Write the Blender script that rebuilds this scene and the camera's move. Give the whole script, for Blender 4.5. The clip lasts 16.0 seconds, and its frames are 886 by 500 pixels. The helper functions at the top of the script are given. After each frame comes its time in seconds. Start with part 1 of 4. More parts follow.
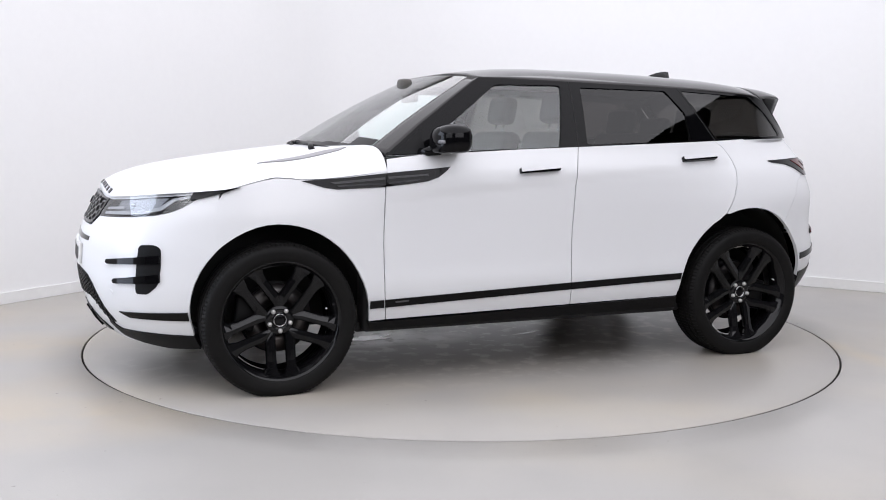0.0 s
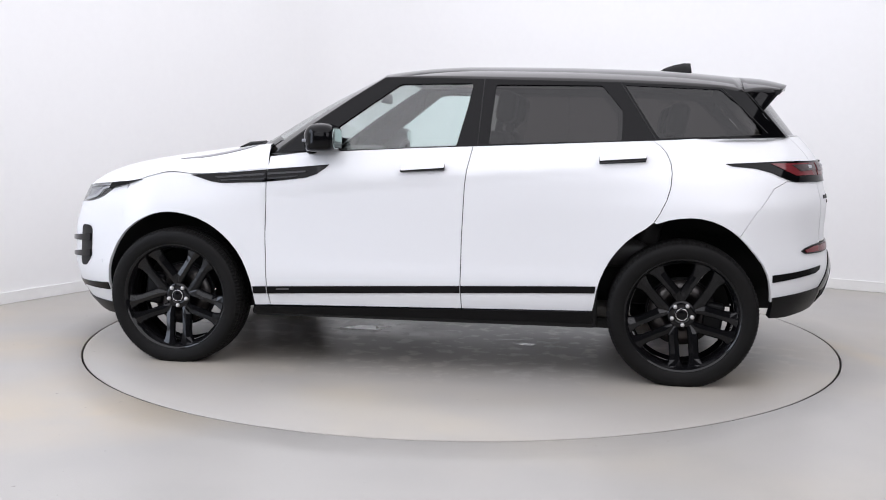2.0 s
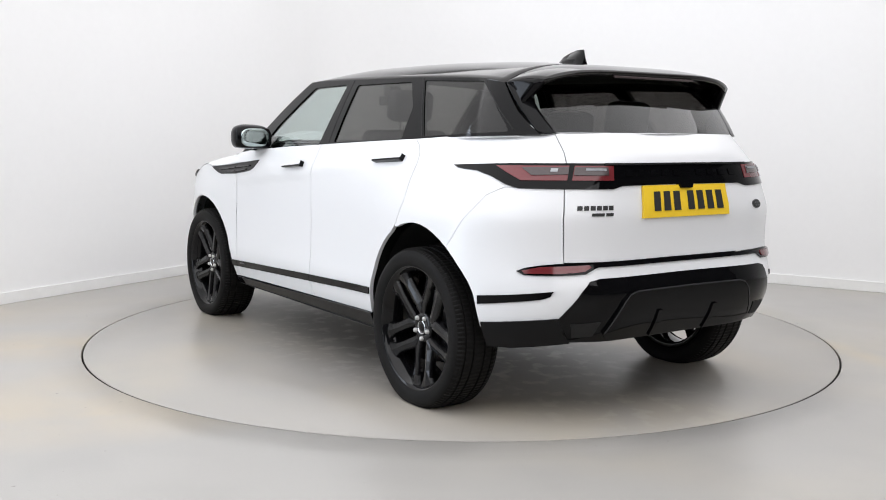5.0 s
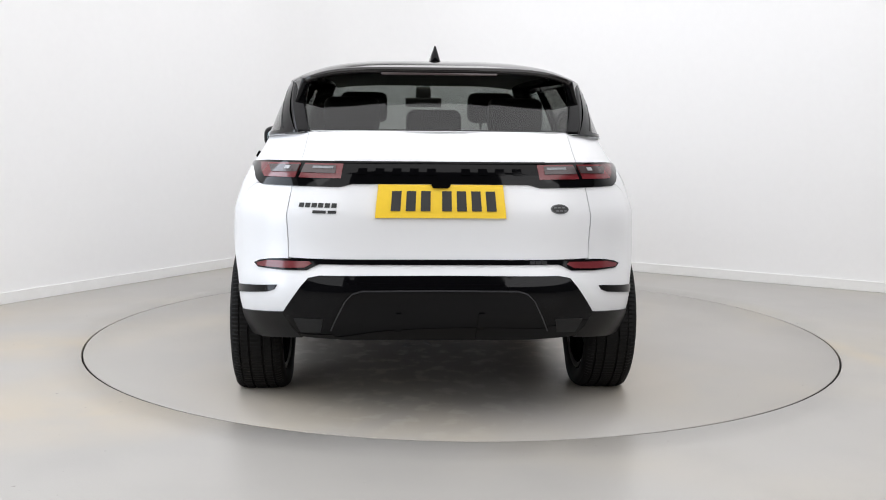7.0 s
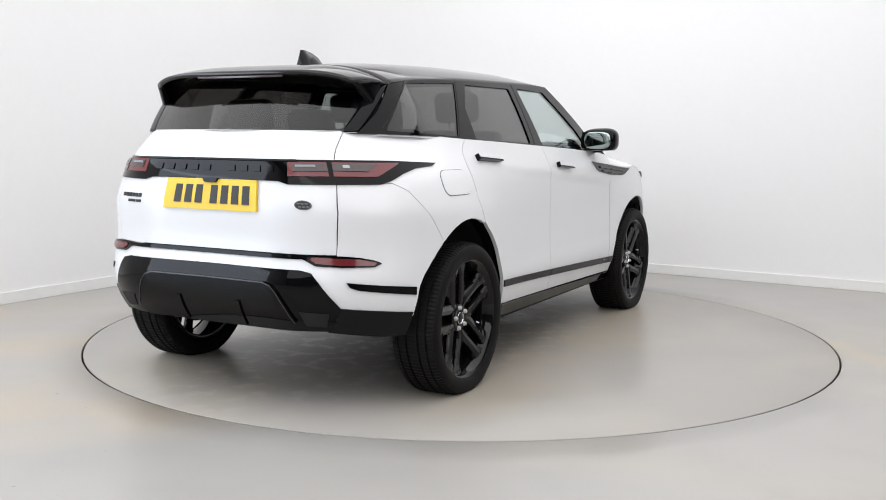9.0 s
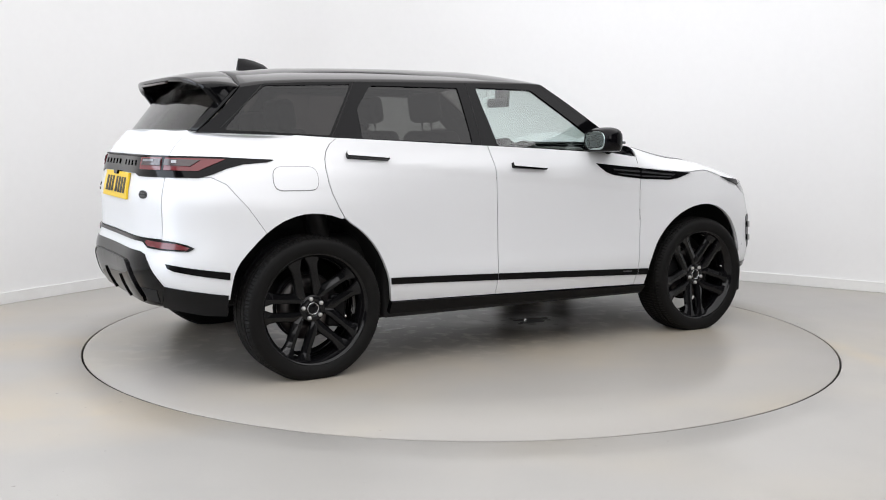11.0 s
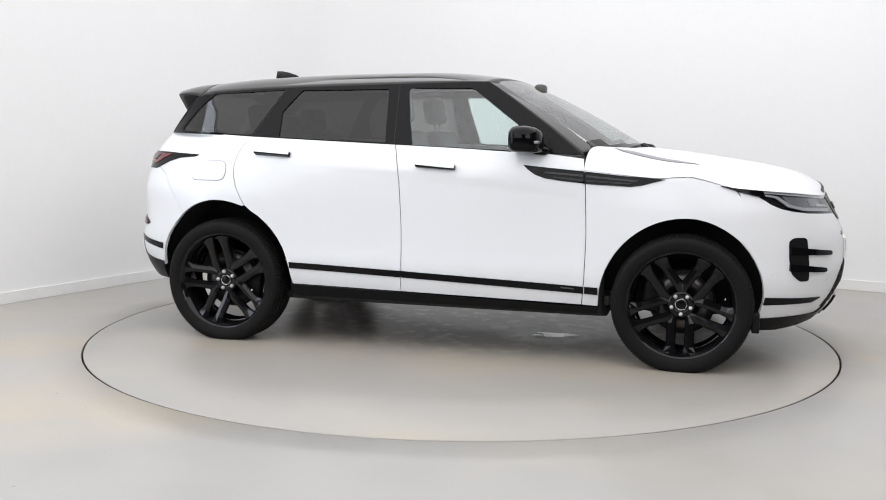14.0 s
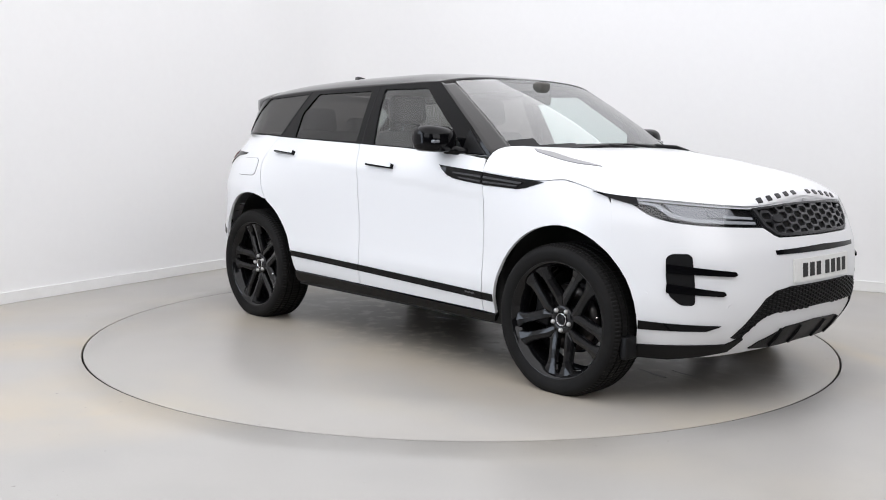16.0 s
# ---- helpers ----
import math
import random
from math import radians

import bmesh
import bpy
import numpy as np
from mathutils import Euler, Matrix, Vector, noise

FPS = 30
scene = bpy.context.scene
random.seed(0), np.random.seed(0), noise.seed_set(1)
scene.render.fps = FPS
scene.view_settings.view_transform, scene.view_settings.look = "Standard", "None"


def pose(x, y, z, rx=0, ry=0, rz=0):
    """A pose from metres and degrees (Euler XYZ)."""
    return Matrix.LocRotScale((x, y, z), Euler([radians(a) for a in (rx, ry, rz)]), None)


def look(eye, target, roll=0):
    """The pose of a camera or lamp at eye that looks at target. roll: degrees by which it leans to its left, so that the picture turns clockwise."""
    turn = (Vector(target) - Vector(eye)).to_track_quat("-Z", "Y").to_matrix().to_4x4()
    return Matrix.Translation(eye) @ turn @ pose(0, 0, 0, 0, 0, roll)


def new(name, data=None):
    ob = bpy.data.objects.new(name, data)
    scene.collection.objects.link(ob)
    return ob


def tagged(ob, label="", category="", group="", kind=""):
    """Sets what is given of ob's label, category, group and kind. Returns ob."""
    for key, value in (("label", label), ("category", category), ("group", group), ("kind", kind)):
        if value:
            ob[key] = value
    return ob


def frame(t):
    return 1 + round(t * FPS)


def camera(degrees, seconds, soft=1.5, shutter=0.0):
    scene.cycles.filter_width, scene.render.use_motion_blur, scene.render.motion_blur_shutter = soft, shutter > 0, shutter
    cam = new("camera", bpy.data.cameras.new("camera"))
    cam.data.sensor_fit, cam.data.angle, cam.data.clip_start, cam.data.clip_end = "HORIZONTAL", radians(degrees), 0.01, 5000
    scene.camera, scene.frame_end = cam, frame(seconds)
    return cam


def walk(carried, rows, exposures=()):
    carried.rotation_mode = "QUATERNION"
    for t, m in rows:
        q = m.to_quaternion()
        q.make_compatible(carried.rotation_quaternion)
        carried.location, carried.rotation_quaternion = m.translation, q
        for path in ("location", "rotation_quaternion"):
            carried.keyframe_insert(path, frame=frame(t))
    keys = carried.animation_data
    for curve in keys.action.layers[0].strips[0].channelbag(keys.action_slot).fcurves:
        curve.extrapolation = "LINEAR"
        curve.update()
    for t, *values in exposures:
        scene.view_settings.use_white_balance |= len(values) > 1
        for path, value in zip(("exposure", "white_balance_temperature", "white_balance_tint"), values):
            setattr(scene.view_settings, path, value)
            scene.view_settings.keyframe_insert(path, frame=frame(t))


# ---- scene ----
cam = camera(49.44, 16.0, 1.0)
CAM = Matrix.Translation((0, -6.058, 1.2304)) @ pose(0, 0, 0, 0, 0, 1.017) @ pose(0, 0, 0, 90 - 6.73) @ pose(0, 0, 0, 0, 0, 0.52)
walk(cam, [(0, CAM), (16, CAM)], [(0, .12, 6250, 14), (3.2, .12, 6260, 14), (5.3, .12, 6450, 10), (13, .12, 6450, 10), (16, .12, 6370, 11)])

# ---- light: a white-out studio under soft ceiling panels ----
world = bpy.data.worlds.new("studio_world")
scene.world = world
world.use_nodes = True
world.node_tree.nodes["Background"].inputs[0].default_value = (.9, .95, 1, 1)
world.node_tree.nodes["Background"].inputs[1].default_value = .3


def panel_lamp(name, eye, target, w, h, watts, colour=(1, .985, .96)):
    data = bpy.data.lights.new(name, "AREA")
    data.shape, data.size, data.size_y, data.energy, data.color = "RECTANGLE", w, h, watts, colour
    lamp = new(name, data)
    lamp.matrix_world = look(eye, target)
    return lamp


panel_lamp("ceiling_softbox", (0, -1.9, 4.1), (0, -1.9, 0), 9.5, 11.2, 640, (1, .99, 1))
# Added fill: two broad lamps behind the camera, for near flanks and walls.
panel_lamp("front_fill", (3.6, -7.6, 3.2), (0.2, 0, .9), 5.0, 2.6, 105, (1, .99, 1))
panel_lamp("front_fill", (-3.6, -7.2, 3.2), (-.2, 0, .9), 5.0, 2.6, 80, (.98, .99, 1))
# daylight from the high windows in the long wall
panel_lamp("window_daylight", (-4.86, -2.30, 2.75), (-4.86 + .876, -2.30 - .482, 2.60), 3.8, 1.7, 85, (.78, .87, 1))
# and from the open vehicle door further along it
panel_lamp("doorway_daylight", (-5.53, -3.52, 1.15), (-5.53 + .876, -3.52 - .482, 1.15), 2.5, 2.2, 75, (.76, .86, 1))

# ---- materials ----


def material(name, colour, rough=.5, metal=0., coat=0., grain=0., scale=40., bump=0., spec=.5, blotch=0., blotch_scale=2., tint=None, coat_rough=.03):
    m = bpy.data.materials.new(name)
    m.use_nodes = True
    nt = m.node_tree
    b = nt.nodes["Principled BSDF"]
    b.inputs["Base Color"].default_value = (*colour, 1)
    b.inputs["Roughness"].default_value = rough
    b.inputs["Metallic"].default_value = metal
    b.inputs["Specular IOR Level"].default_value = spec
    b.inputs["Coat Weight"].default_value = coat
    b.inputs["Coat Roughness"].default_value = coat_rough
    if grain or bump or blotch:
        tc = nt.nodes.new("ShaderNodeTexCoord")
        n1 = nt.nodes.new("ShaderNodeTexNoise")
        n1.inputs["Scale"].default_value, n1.inputs["Detail"].default_value = scale, 6
        nt.links.new(tc.outputs["Object"], n1.inputs["Vector"])
        n2 = nt.nodes.new("ShaderNodeTexNoise")
        n2.inputs["Scale"].default_value, n2.inputs["Detail"].default_value = blotch_scale, 4
        nt.links.new(tc.outputs["Object"], n2.inputs["Vector"])
        m1 = nt.nodes.new("ShaderNodeMix")
        m1.data_type = "RGBA"
        m1.inputs["A"].default_value = (*[c * (1 - grain) for c in colour], 1)
        m1.inputs["B"].default_value = (*[min(1, c * (1 + grain)) for c in colour], 1)
        nt.links.new(n1.outputs["Fac"], m1.inputs["Factor"])
        ramp = nt.nodes.new("ShaderNodeMapRange")
        ramp.inputs["From Min"].default_value, ramp.inputs["From Max"].default_value = .48, .72
        ramp.inputs["To Max"].default_value = blotch
        nt.links.new(n2.outputs["Fac"], ramp.inputs["Value"])
        m2 = nt.nodes.new("ShaderNodeMix")
        m2.data_type = "RGBA"
        m2.inputs["B"].default_value = (*(tint or [c * .6 for c in colour]), 1)
        nt.links.new(ramp.outputs["Result"], m2.inputs["Factor"])
        nt.links.new(m1.outputs["Result"], m2.inputs["A"])
        nt.links.new(m2.outputs["Result"], b.inputs["Base Color"])
        if bump:
            bp = nt.nodes.new("ShaderNodeBump")
            bp.inputs["Strength"].default_value, bp.inputs["Distance"].default_value = bump, .002
            nt.links.new(n1.outputs["Fac"], bp.inputs["Height"])
            nt.links.new(bp.outputs["Normal"], b.inputs["Normal"])
    return m


def pane(name, tint, gloss=.075):
    """Thin glass: lets tinted light through and mirrors more at a slant."""
    m = bpy.data.materials.new(name)
    m.use_nodes = True
    nt = m.node_tree
    nt.nodes.remove(nt.nodes["Principled BSDF"])
    tr, gl, mix, lw = (nt.nodes.new(k) for k in ("ShaderNodeBsdfTransparent", "ShaderNodeBsdfGlossy", "ShaderNodeMixShader", "ShaderNodeLayerWeight"))
    tr.inputs["Color"].default_value = (*tint, 1)
    gl.inputs["Roughness"].default_value = .015
    lw.inputs["Blend"].default_value = .5
    steep, rise = nt.nodes.new("ShaderNodeMath"), nt.nodes.new("ShaderNodeMapRange")
    steep.operation, steep.inputs[1].default_value = "POWER", 3.6
    rise.inputs["To Min"].default_value, rise.inputs["To Max"].default_value = gloss, .95
    nt.links.new(lw.outputs["Facing"], steep.inputs[0])
    nt.links.new(steep.outputs[0], rise.inputs["Value"])
    nt.links.new(rise.outputs["Result"], mix.inputs[0])
    nt.links.new(tr.outputs[0], mix.inputs[1])
    nt.links.new(gl.outputs[0], mix.inputs[2])
    nt.links.new(mix.outputs[0], nt.nodes["Material Output"].inputs["Surface"])
    return m


WHITE = material("white_car_paint", (.715, .722, .735), .38, coat=.45, coat_rough=.13, grain=.01, scale=300)
GLOSS = material("gloss_black_paint", (.0025, .0025, .003), .04, grain=.15, scale=200, spec=.17)
ROOF = material("black_roof_paint", (.012, .0108, .0104), .07, grain=.15, scale=200, spec=.42)
PLASTIC = material("black_plastic", (.0075, .0075, .008), .36, spec=.14, grain=.25, scale=260, bump=.12)
CAVITY = material("dark_cavity", (.006, .006, .006), .8, grain=.2, scale=30)
SILVER = material("grey_metal_trim", (.13, .13, .135), .34, metal=.9, grain=.08, scale=120)
TRIM = material("dark_grey_vent", (.030, .030, .032), .26, spec=.35, grain=.2, scale=90)
CHROME = material("bright_chrome", (.75, .75, .77), .10, metal=1)
RUBBER = material("tyre_rubber", (.0065, .0063, .0062), .6, grain=.3, scale=140, bump=.25, spec=.12, blotch=.2, blotch_scale=9, tint=(.016, .0145, .013))
ALLOY = material("gloss_black_alloy", (.004, .004, .0045), .07, grain=.2, scale=80, spec=.30)
NUT = material("nut_steel", (.55, .54, .53), .38, metal=.6, grain=.15, scale=90)
GREY = material("grey_vent_paint", (.22, .22, .225), .4, grain=.1, scale=80)
DISC = material("brake_steel", (.085, .080, .078), .35, metal=.9, grain=.2, scale=60, blotch=.5, tint=(.08, .055, .042))
RED = material("red_lamp_lens", (.135, .020, .024), .12, grain=.2, scale=160, spec=.6)
SMOKE = material("smoked_lamp_lens", (.055, .040, .041), .12, spec=.6, grain=.2, scale=90)
LAMP = material("grey_lamp_reflector", (.20, .205, .22), .38, metal=.3, coat=.3, grain=.15, scale=60)
BRIGHT = material("grey_lamp_strip", (.36, .37, .39), .35, coat=.3)
YELLOW = material("yellow_plate", (.78, .52, .02), .40, grain=.05, scale=60)
PLATE = material("white_plate", (.72, .72, .70), .40, grain=.05, scale=60)
INK = material("black_plate_ink", (.012, .012, .012), .5)
SEAT = material("dark_leather", (.030, .029, .028), .45, grain=.3, scale=120, bump=.2)
DASH = material("dark_soft_plastic", (.075, .07, .062), .6, grain=.3, scale=120, bump=.2)
LINING = material("grey_cloth_lining", (.34, .33, .31), .9, grain=.2, scale=300, bump=.2)
CLEAR = pane("clear_green_glass", (.80, .90, .88), .11)
SCREEN = pane("windscreen_glass", (.82, .88, .86), .19)
DARKGLASS = pane("privacy_glass", (.13, .12, .115), .045)
REARGLASS = pane("rear_privacy_glass", (.26, .265, .255), .045)
LENS = pane("lamp_cover_glass", (.93, .94, .95))
MIRROR = material("mirror_silver", (.40, .46, .45), .03, metal=1)
DIMWALL = material("unseen_wall_grey", (.13, .13, .135), .8, grain=.03, scale=18, bump=.05, blotch=.1, blotch_scale=1.1)
WATER = material("thin_water_film", (.46, .455, .44), .03, spec=.9, grain=.05, scale=30)
WALL = material("white_wall_paint", (.82, .82, .82), .75, grain=.015, scale=18, bump=.05, blotch=.05, blotch_scale=1.1, tint=(.74, .73, .70))
SKIRT = material("white_skirting_paint", (.80, .80, .79), .45, grain=.03, scale=30, blotch=.12, blotch_scale=5, tint=(.66, .64, .60))
CEIL = material("white_ceiling_paint", (.82, .82, .82), .8, grain=.02, scale=20)
GAP = material("dark_gap", (.012, .011, .010), .7)
# Near black, so the turntable edge carries the gap's shade in its colour.
STEEL = material("near_black_worn_steel", (.014, .012, .010), .7, grain=.4, scale=60, spec=.2)


def concrete(name, ochre, tone=(.355, .343, .324), smears_and_shade=()):
    """Polished grey floor: fine grain, cloudy sheen, ochre smearing, toned stains and painted shade."""
    m = material(name, tone, .30, grain=.07, scale=170, spec=.4)
    nt = m.node_tree
    b = nt.nodes["Principled BSDF"]
    tc = nt.nodes.new("ShaderNodeTexCoord")

    def cloud(scale, detail, lo, hi, to0, to1, stretch=(1, 1, 1)):
        mp = nt.nodes.new("ShaderNodeMapping")
        mp.inputs["Scale"].default_value = stretch
        n = nt.nodes.new("ShaderNodeTexNoise")
        n.inputs["Scale"].default_value, n.inputs["Detail"].default_value = scale, detail
        nt.links.new(tc.outputs["Object"], mp.inputs["Vector"])
        nt.links.new(mp.outputs[0], n.inputs["Vector"])
        r = nt.nodes.new("ShaderNodeMapRange")
        r.interpolation_type = "SMOOTHSTEP"
        for k, v in (("From Min", lo), ("From Max", hi), ("To Min", to0), ("To Max", to1)):
            r.inputs[k].default_value = v
        nt.links.new(n.outputs["Fac"], r.inputs["Value"])
        return r.outputs["Result"]
    base = b.inputs["Base Color"].links[0].from_socket
    for fac, colour in ((cloud(.55, 3, .42, .72, 0, ochre, (1, 1.6, 1)), (.44, .385, .29)), (cloud(2.2, 3.5, .42, .75, 0, .45), (.31, .30, .285))):
        mix = nt.nodes.new("ShaderNodeMix")
        mix.data_type = "RGBA"
        mix.inputs["B"].default_value = (*colour, 1)
        nt.links.new(fac, mix.inputs["Factor"])
        nt.links.new(base, mix.inputs["A"])
        base = mix.outputs["Result"]
    # Ellipses of ochre, or of a given tone for pale stains and painted shade.
    for (x, y), (rx, ry), turn, strength, *tone in smears_and_shade:
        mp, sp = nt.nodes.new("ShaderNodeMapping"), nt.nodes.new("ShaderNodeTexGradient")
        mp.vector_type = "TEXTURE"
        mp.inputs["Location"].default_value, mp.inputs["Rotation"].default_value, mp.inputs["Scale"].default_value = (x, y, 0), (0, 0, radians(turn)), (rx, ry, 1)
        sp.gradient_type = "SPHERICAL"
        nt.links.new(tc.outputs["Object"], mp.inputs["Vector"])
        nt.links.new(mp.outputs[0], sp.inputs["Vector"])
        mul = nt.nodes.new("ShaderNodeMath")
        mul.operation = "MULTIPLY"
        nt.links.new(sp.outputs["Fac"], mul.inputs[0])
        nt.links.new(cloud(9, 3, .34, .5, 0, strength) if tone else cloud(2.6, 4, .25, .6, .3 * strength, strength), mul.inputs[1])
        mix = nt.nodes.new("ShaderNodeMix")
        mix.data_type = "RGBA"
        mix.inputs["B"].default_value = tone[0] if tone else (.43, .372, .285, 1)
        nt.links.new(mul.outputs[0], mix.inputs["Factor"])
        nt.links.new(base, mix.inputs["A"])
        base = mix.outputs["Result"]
    # small dark specks and chips
    mix = nt.nodes.new("ShaderNodeMix")
    mix.data_type = "RGBA"
    mix.inputs["B"].default_value = (.12, .105, .09, 1)
    nt.links.new(cloud(26, 2, .74, .80, 0, .75), mix.inputs["Factor"])
    nt.links.new(base, mix.inputs["A"])
    base = mix.outputs["Result"]
    nt.links.new(base, b.inputs["Base Color"])
    nt.links.new(cloud(1.2, 3, .2, .8, .29, .36), b.inputs["Roughness"])
    return m


FLOOR = concrete("polished_concrete", .3, smears_and_shade=(((-1.70, -1.95), (1.3, .55), 14, .95), ((-2.45, -.60), (1.2, .5), 10, .95), ((-1.95, -1.45), (.9, .5), 20, .5), ((2.32, -.55), (.12, .6), 12, .9), ((-3.2, .3), (.8, .5), 0, .5)))
# The first ellipse darkens the deck under the car: its shade, in the colour.
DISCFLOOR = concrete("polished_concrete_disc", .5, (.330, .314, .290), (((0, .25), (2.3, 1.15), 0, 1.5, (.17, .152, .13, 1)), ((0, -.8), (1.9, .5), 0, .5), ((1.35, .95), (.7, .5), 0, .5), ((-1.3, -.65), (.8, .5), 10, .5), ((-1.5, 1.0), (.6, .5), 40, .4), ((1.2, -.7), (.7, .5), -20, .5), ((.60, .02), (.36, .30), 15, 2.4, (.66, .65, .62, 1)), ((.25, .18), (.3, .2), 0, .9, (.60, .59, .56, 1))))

# ---- mesh helpers ----


def part(name, bm, mat, parent=None, label=""):
    me = bpy.data.meshes.new(name)
    bm.to_mesh(me)
    bm.free()
    me.materials.append(mat)
    ob = new(name, me)
    if parent:
        ob.parent = parent
    if label:
        tagged(ob, label)
    return ob


def inside(p, poly):
    hit = False
    for i in range(len(poly)):
        (x0, y0), (x1, y1) = poly[i - 1], poly[i]
        if (y0 > p[1]) != (y1 > p[1]) and p[0] < (x1 - x0) * (p[1] - y0) / (y1 - y0) + x0:
            hit = not hit
    return hit


def dense(poly, step):
    out = []
    for i in range(len(poly)):
        a, b = poly[i], poly[(i + 1) % len(poly)]
        n = max(1, math.ceil(math.hypot(b[0] - a[0], b[1] - a[1]) / step))
        out += [(a[0] + (b[0] - a[0]) * k / n, a[1] + (b[1] - a[1]) * k / n) for k in range(n)]
    return out


def rounded(poly, r, n=4):
    """The outline with its corners rounded."""
    out = []
    for i in range(len(poly)):
        p, a, b = Vector(poly[i]), Vector(poly[i - 1]), Vector(poly[(i + 1) % len(poly)])
        da, db = a - p, b - p
        k = min(r, da.length * .48, db.length * .48)
        u, v = p + da.normalized() * k, p + db.normalized() * k
        for j in range(n + 1):
            t = j / n
            out.append(tuple(u * (1 - t) ** 2 + p * 2 * t * (1 - t) + v * t * t))
    return out


def arc(cx, cz, rx, rz, a0, a1, n=20):
    return [(cx + rx * math.cos(radians(a0 + (a1 - a0) * k / n)), cz + rz * math.sin(radians(a0 + (a1 - a0) * k / n))) for k in range(n + 1)]


HEART = Vector((0, 0, .75))


def outward(fn, a, b):
    p, e = fn(a, b), 1e-3
    n = (fn(a + e, b) - fn(a - e, b)).cross(fn(a, b + e) - fn(a, b - e))
    if n.length < 1e-9:
        n = p - HEART
    n.normalize()
    core = HEART + Vector((max(-1.2, min(1.2, p.x)), 0, 0))
    return -n if n.dot(p - core) < 0 else n


def skin(outline, fn, off=0., thick=.018, step=.05, holes=(), mirror=False, ground=None):
    """A panel cut to an outline on a curved surface, with turned-in edges."""
    from mathutils.geometry import delaunay_2d_cdt
    loops = [dense(o, step) for o in (outline, *holes)]
    pts, edges = [], []
    for lp in loops:
        k = len(pts)
        pts += [Vector(p) for p in lp]
        edges += [(k + i, k + (i + 1) % len(lp)) for i in range(len(lp))]
    xs, ys = [p.x for p in pts], [p.y for p in pts]
    nx, ny = int((max(xs) - min(xs)) / step) + 1, int((max(ys) - min(ys)) / step) + 1
    rim = np.array([tuple(p) for p in pts])
    for i in range(nx + 1):
        for j in range(ny + 1):
            q = (min(xs) + (i + .5 * (j % 2)) * step, min(ys) + j * step)
            if inside(q, loops[0]) and not any(inside(q, h) for h in loops[1:]) and np.min(np.hypot(rim[:, 0] - q[0], rim[:, 1] - q[1])) > step * .45:
                pts.append(Vector(q))
    vs, es, fs, *_ = delaunay_2d_cdt(pts, edges, [], 0, 1e-6)
    bm = bmesh.new()
    top, low = [], []
    sign = -1 if mirror else 1
    keep = []
    for f in fs:
        c = ((vs[f[0]].x + vs[f[1]].x + vs[f[2]].x) / 3, (vs[f[0]].y + vs[f[1]].y + vs[f[2]].y) / 3)
        e, g = vs[f[1]] - vs[f[0]], vs[f[2]] - vs[f[0]]
        if abs(e.x * g.y - e.y * g.x) > 2e-4 * step * step and inside(c, loops[0]) and not any(inside(c, h) for h in loops[1:]):
            keep.append(f)
    used = sorted({i for f in keep for i in f})
    place, norm = {}, {}
    for i in used:
        n = outward(fn, vs[i].x, vs[i].y)
        p = fn(vs[i].x, vs[i].y) + n * off
        place[i], norm[i] = p, n
    flip = lambda v: Vector((v.x, v.y * sign, v.z))
    made = {i: bm.verts.new(flip(place[i])) for i in used}
    for f in keep:
        a, b, c = (place[i] for i in f)
        good = (b - a).cross(c - a).dot(norm[f[0]]) > 0
        order = f if good == (not mirror) else f[::-1]
        face = bm.faces.new([made[i] for i in order])
        face.smooth = True
    count = {}
    for f in keep:
        for k in range(3):
            e = (f[k], f[(k + 1) % 3])
            count[frozenset(e)] = count.get(frozenset(e), 0) + 1
    rimv = {}
    for e, c in count.items():
        if c == 1:
            for i in e:
                if i not in rimv:
                    rimv[i] = (bm.verts.new(flip(place[i])), bm.verts.new(flip(place[i] - norm[i] * .004)), bm.verts.new(flip(place[i] - norm[i] * thick)))
            i, j = tuple(e)
            bm.faces.new((rimv[i][0], rimv[j][0], rimv[j][2], rimv[i][2]))
    for v in [v for v in bm.verts if not v.link_faces]:
        bm.verts.remove(v)
    return bm


def sheet(fn, us, vs, thick=0., smooth=True):
    """A grid over a surface, with a second skin below it if thick."""
    bm = bmesh.new()
    rows = [[bm.verts.new(fn(u, v)) for v in vs] for u in us]
    for i in range(len(us) - 1):
        for j in range(len(vs) - 1):
            quad = [rows[i][j], rows[i + 1][j], rows[i + 1][j + 1], rows[i][j + 1]]
            f = bm.faces.new(quad)
            f.smooth = smooth
    bmesh.ops.remove_doubles(bm, verts=bm.verts, dist=1e-5)
    bmesh.ops.recalc_face_normals(bm, faces=bm.faces)
    if bm.faces and sum((f.normal.dot(f.calc_center_median() - HEART) for f in bm.faces)) < 0:
        bmesh.ops.reverse_faces(bm, faces=bm.faces)
    if thick:
        bmesh.ops.solidify(bm, geom=bm.faces[:], thickness=thick)
    return bm


def box(x0, x1, y0, y1, z0, z1, bevel=.01, segs=3):
    bm = bmesh.new()
    bmesh.ops.create_cube(bm, size=1, matrix=Matrix.LocRotScale(((x0 + x1) / 2, (y0 + y1) / 2, (z0 + z1) / 2), None, (x1 - x0, y1 - y0, z1 - z0)))
    if bevel:
        bmesh.ops.bevel(bm, geom=bm.edges[:], offset=bevel, segments=segs, affect="EDGES", profile=.5)
    for f in bm.faces:
        f.smooth = True
    return bm


def moved(bm, m):
    bmesh.ops.transform(bm, matrix=m, verts=bm.verts)
    return bm


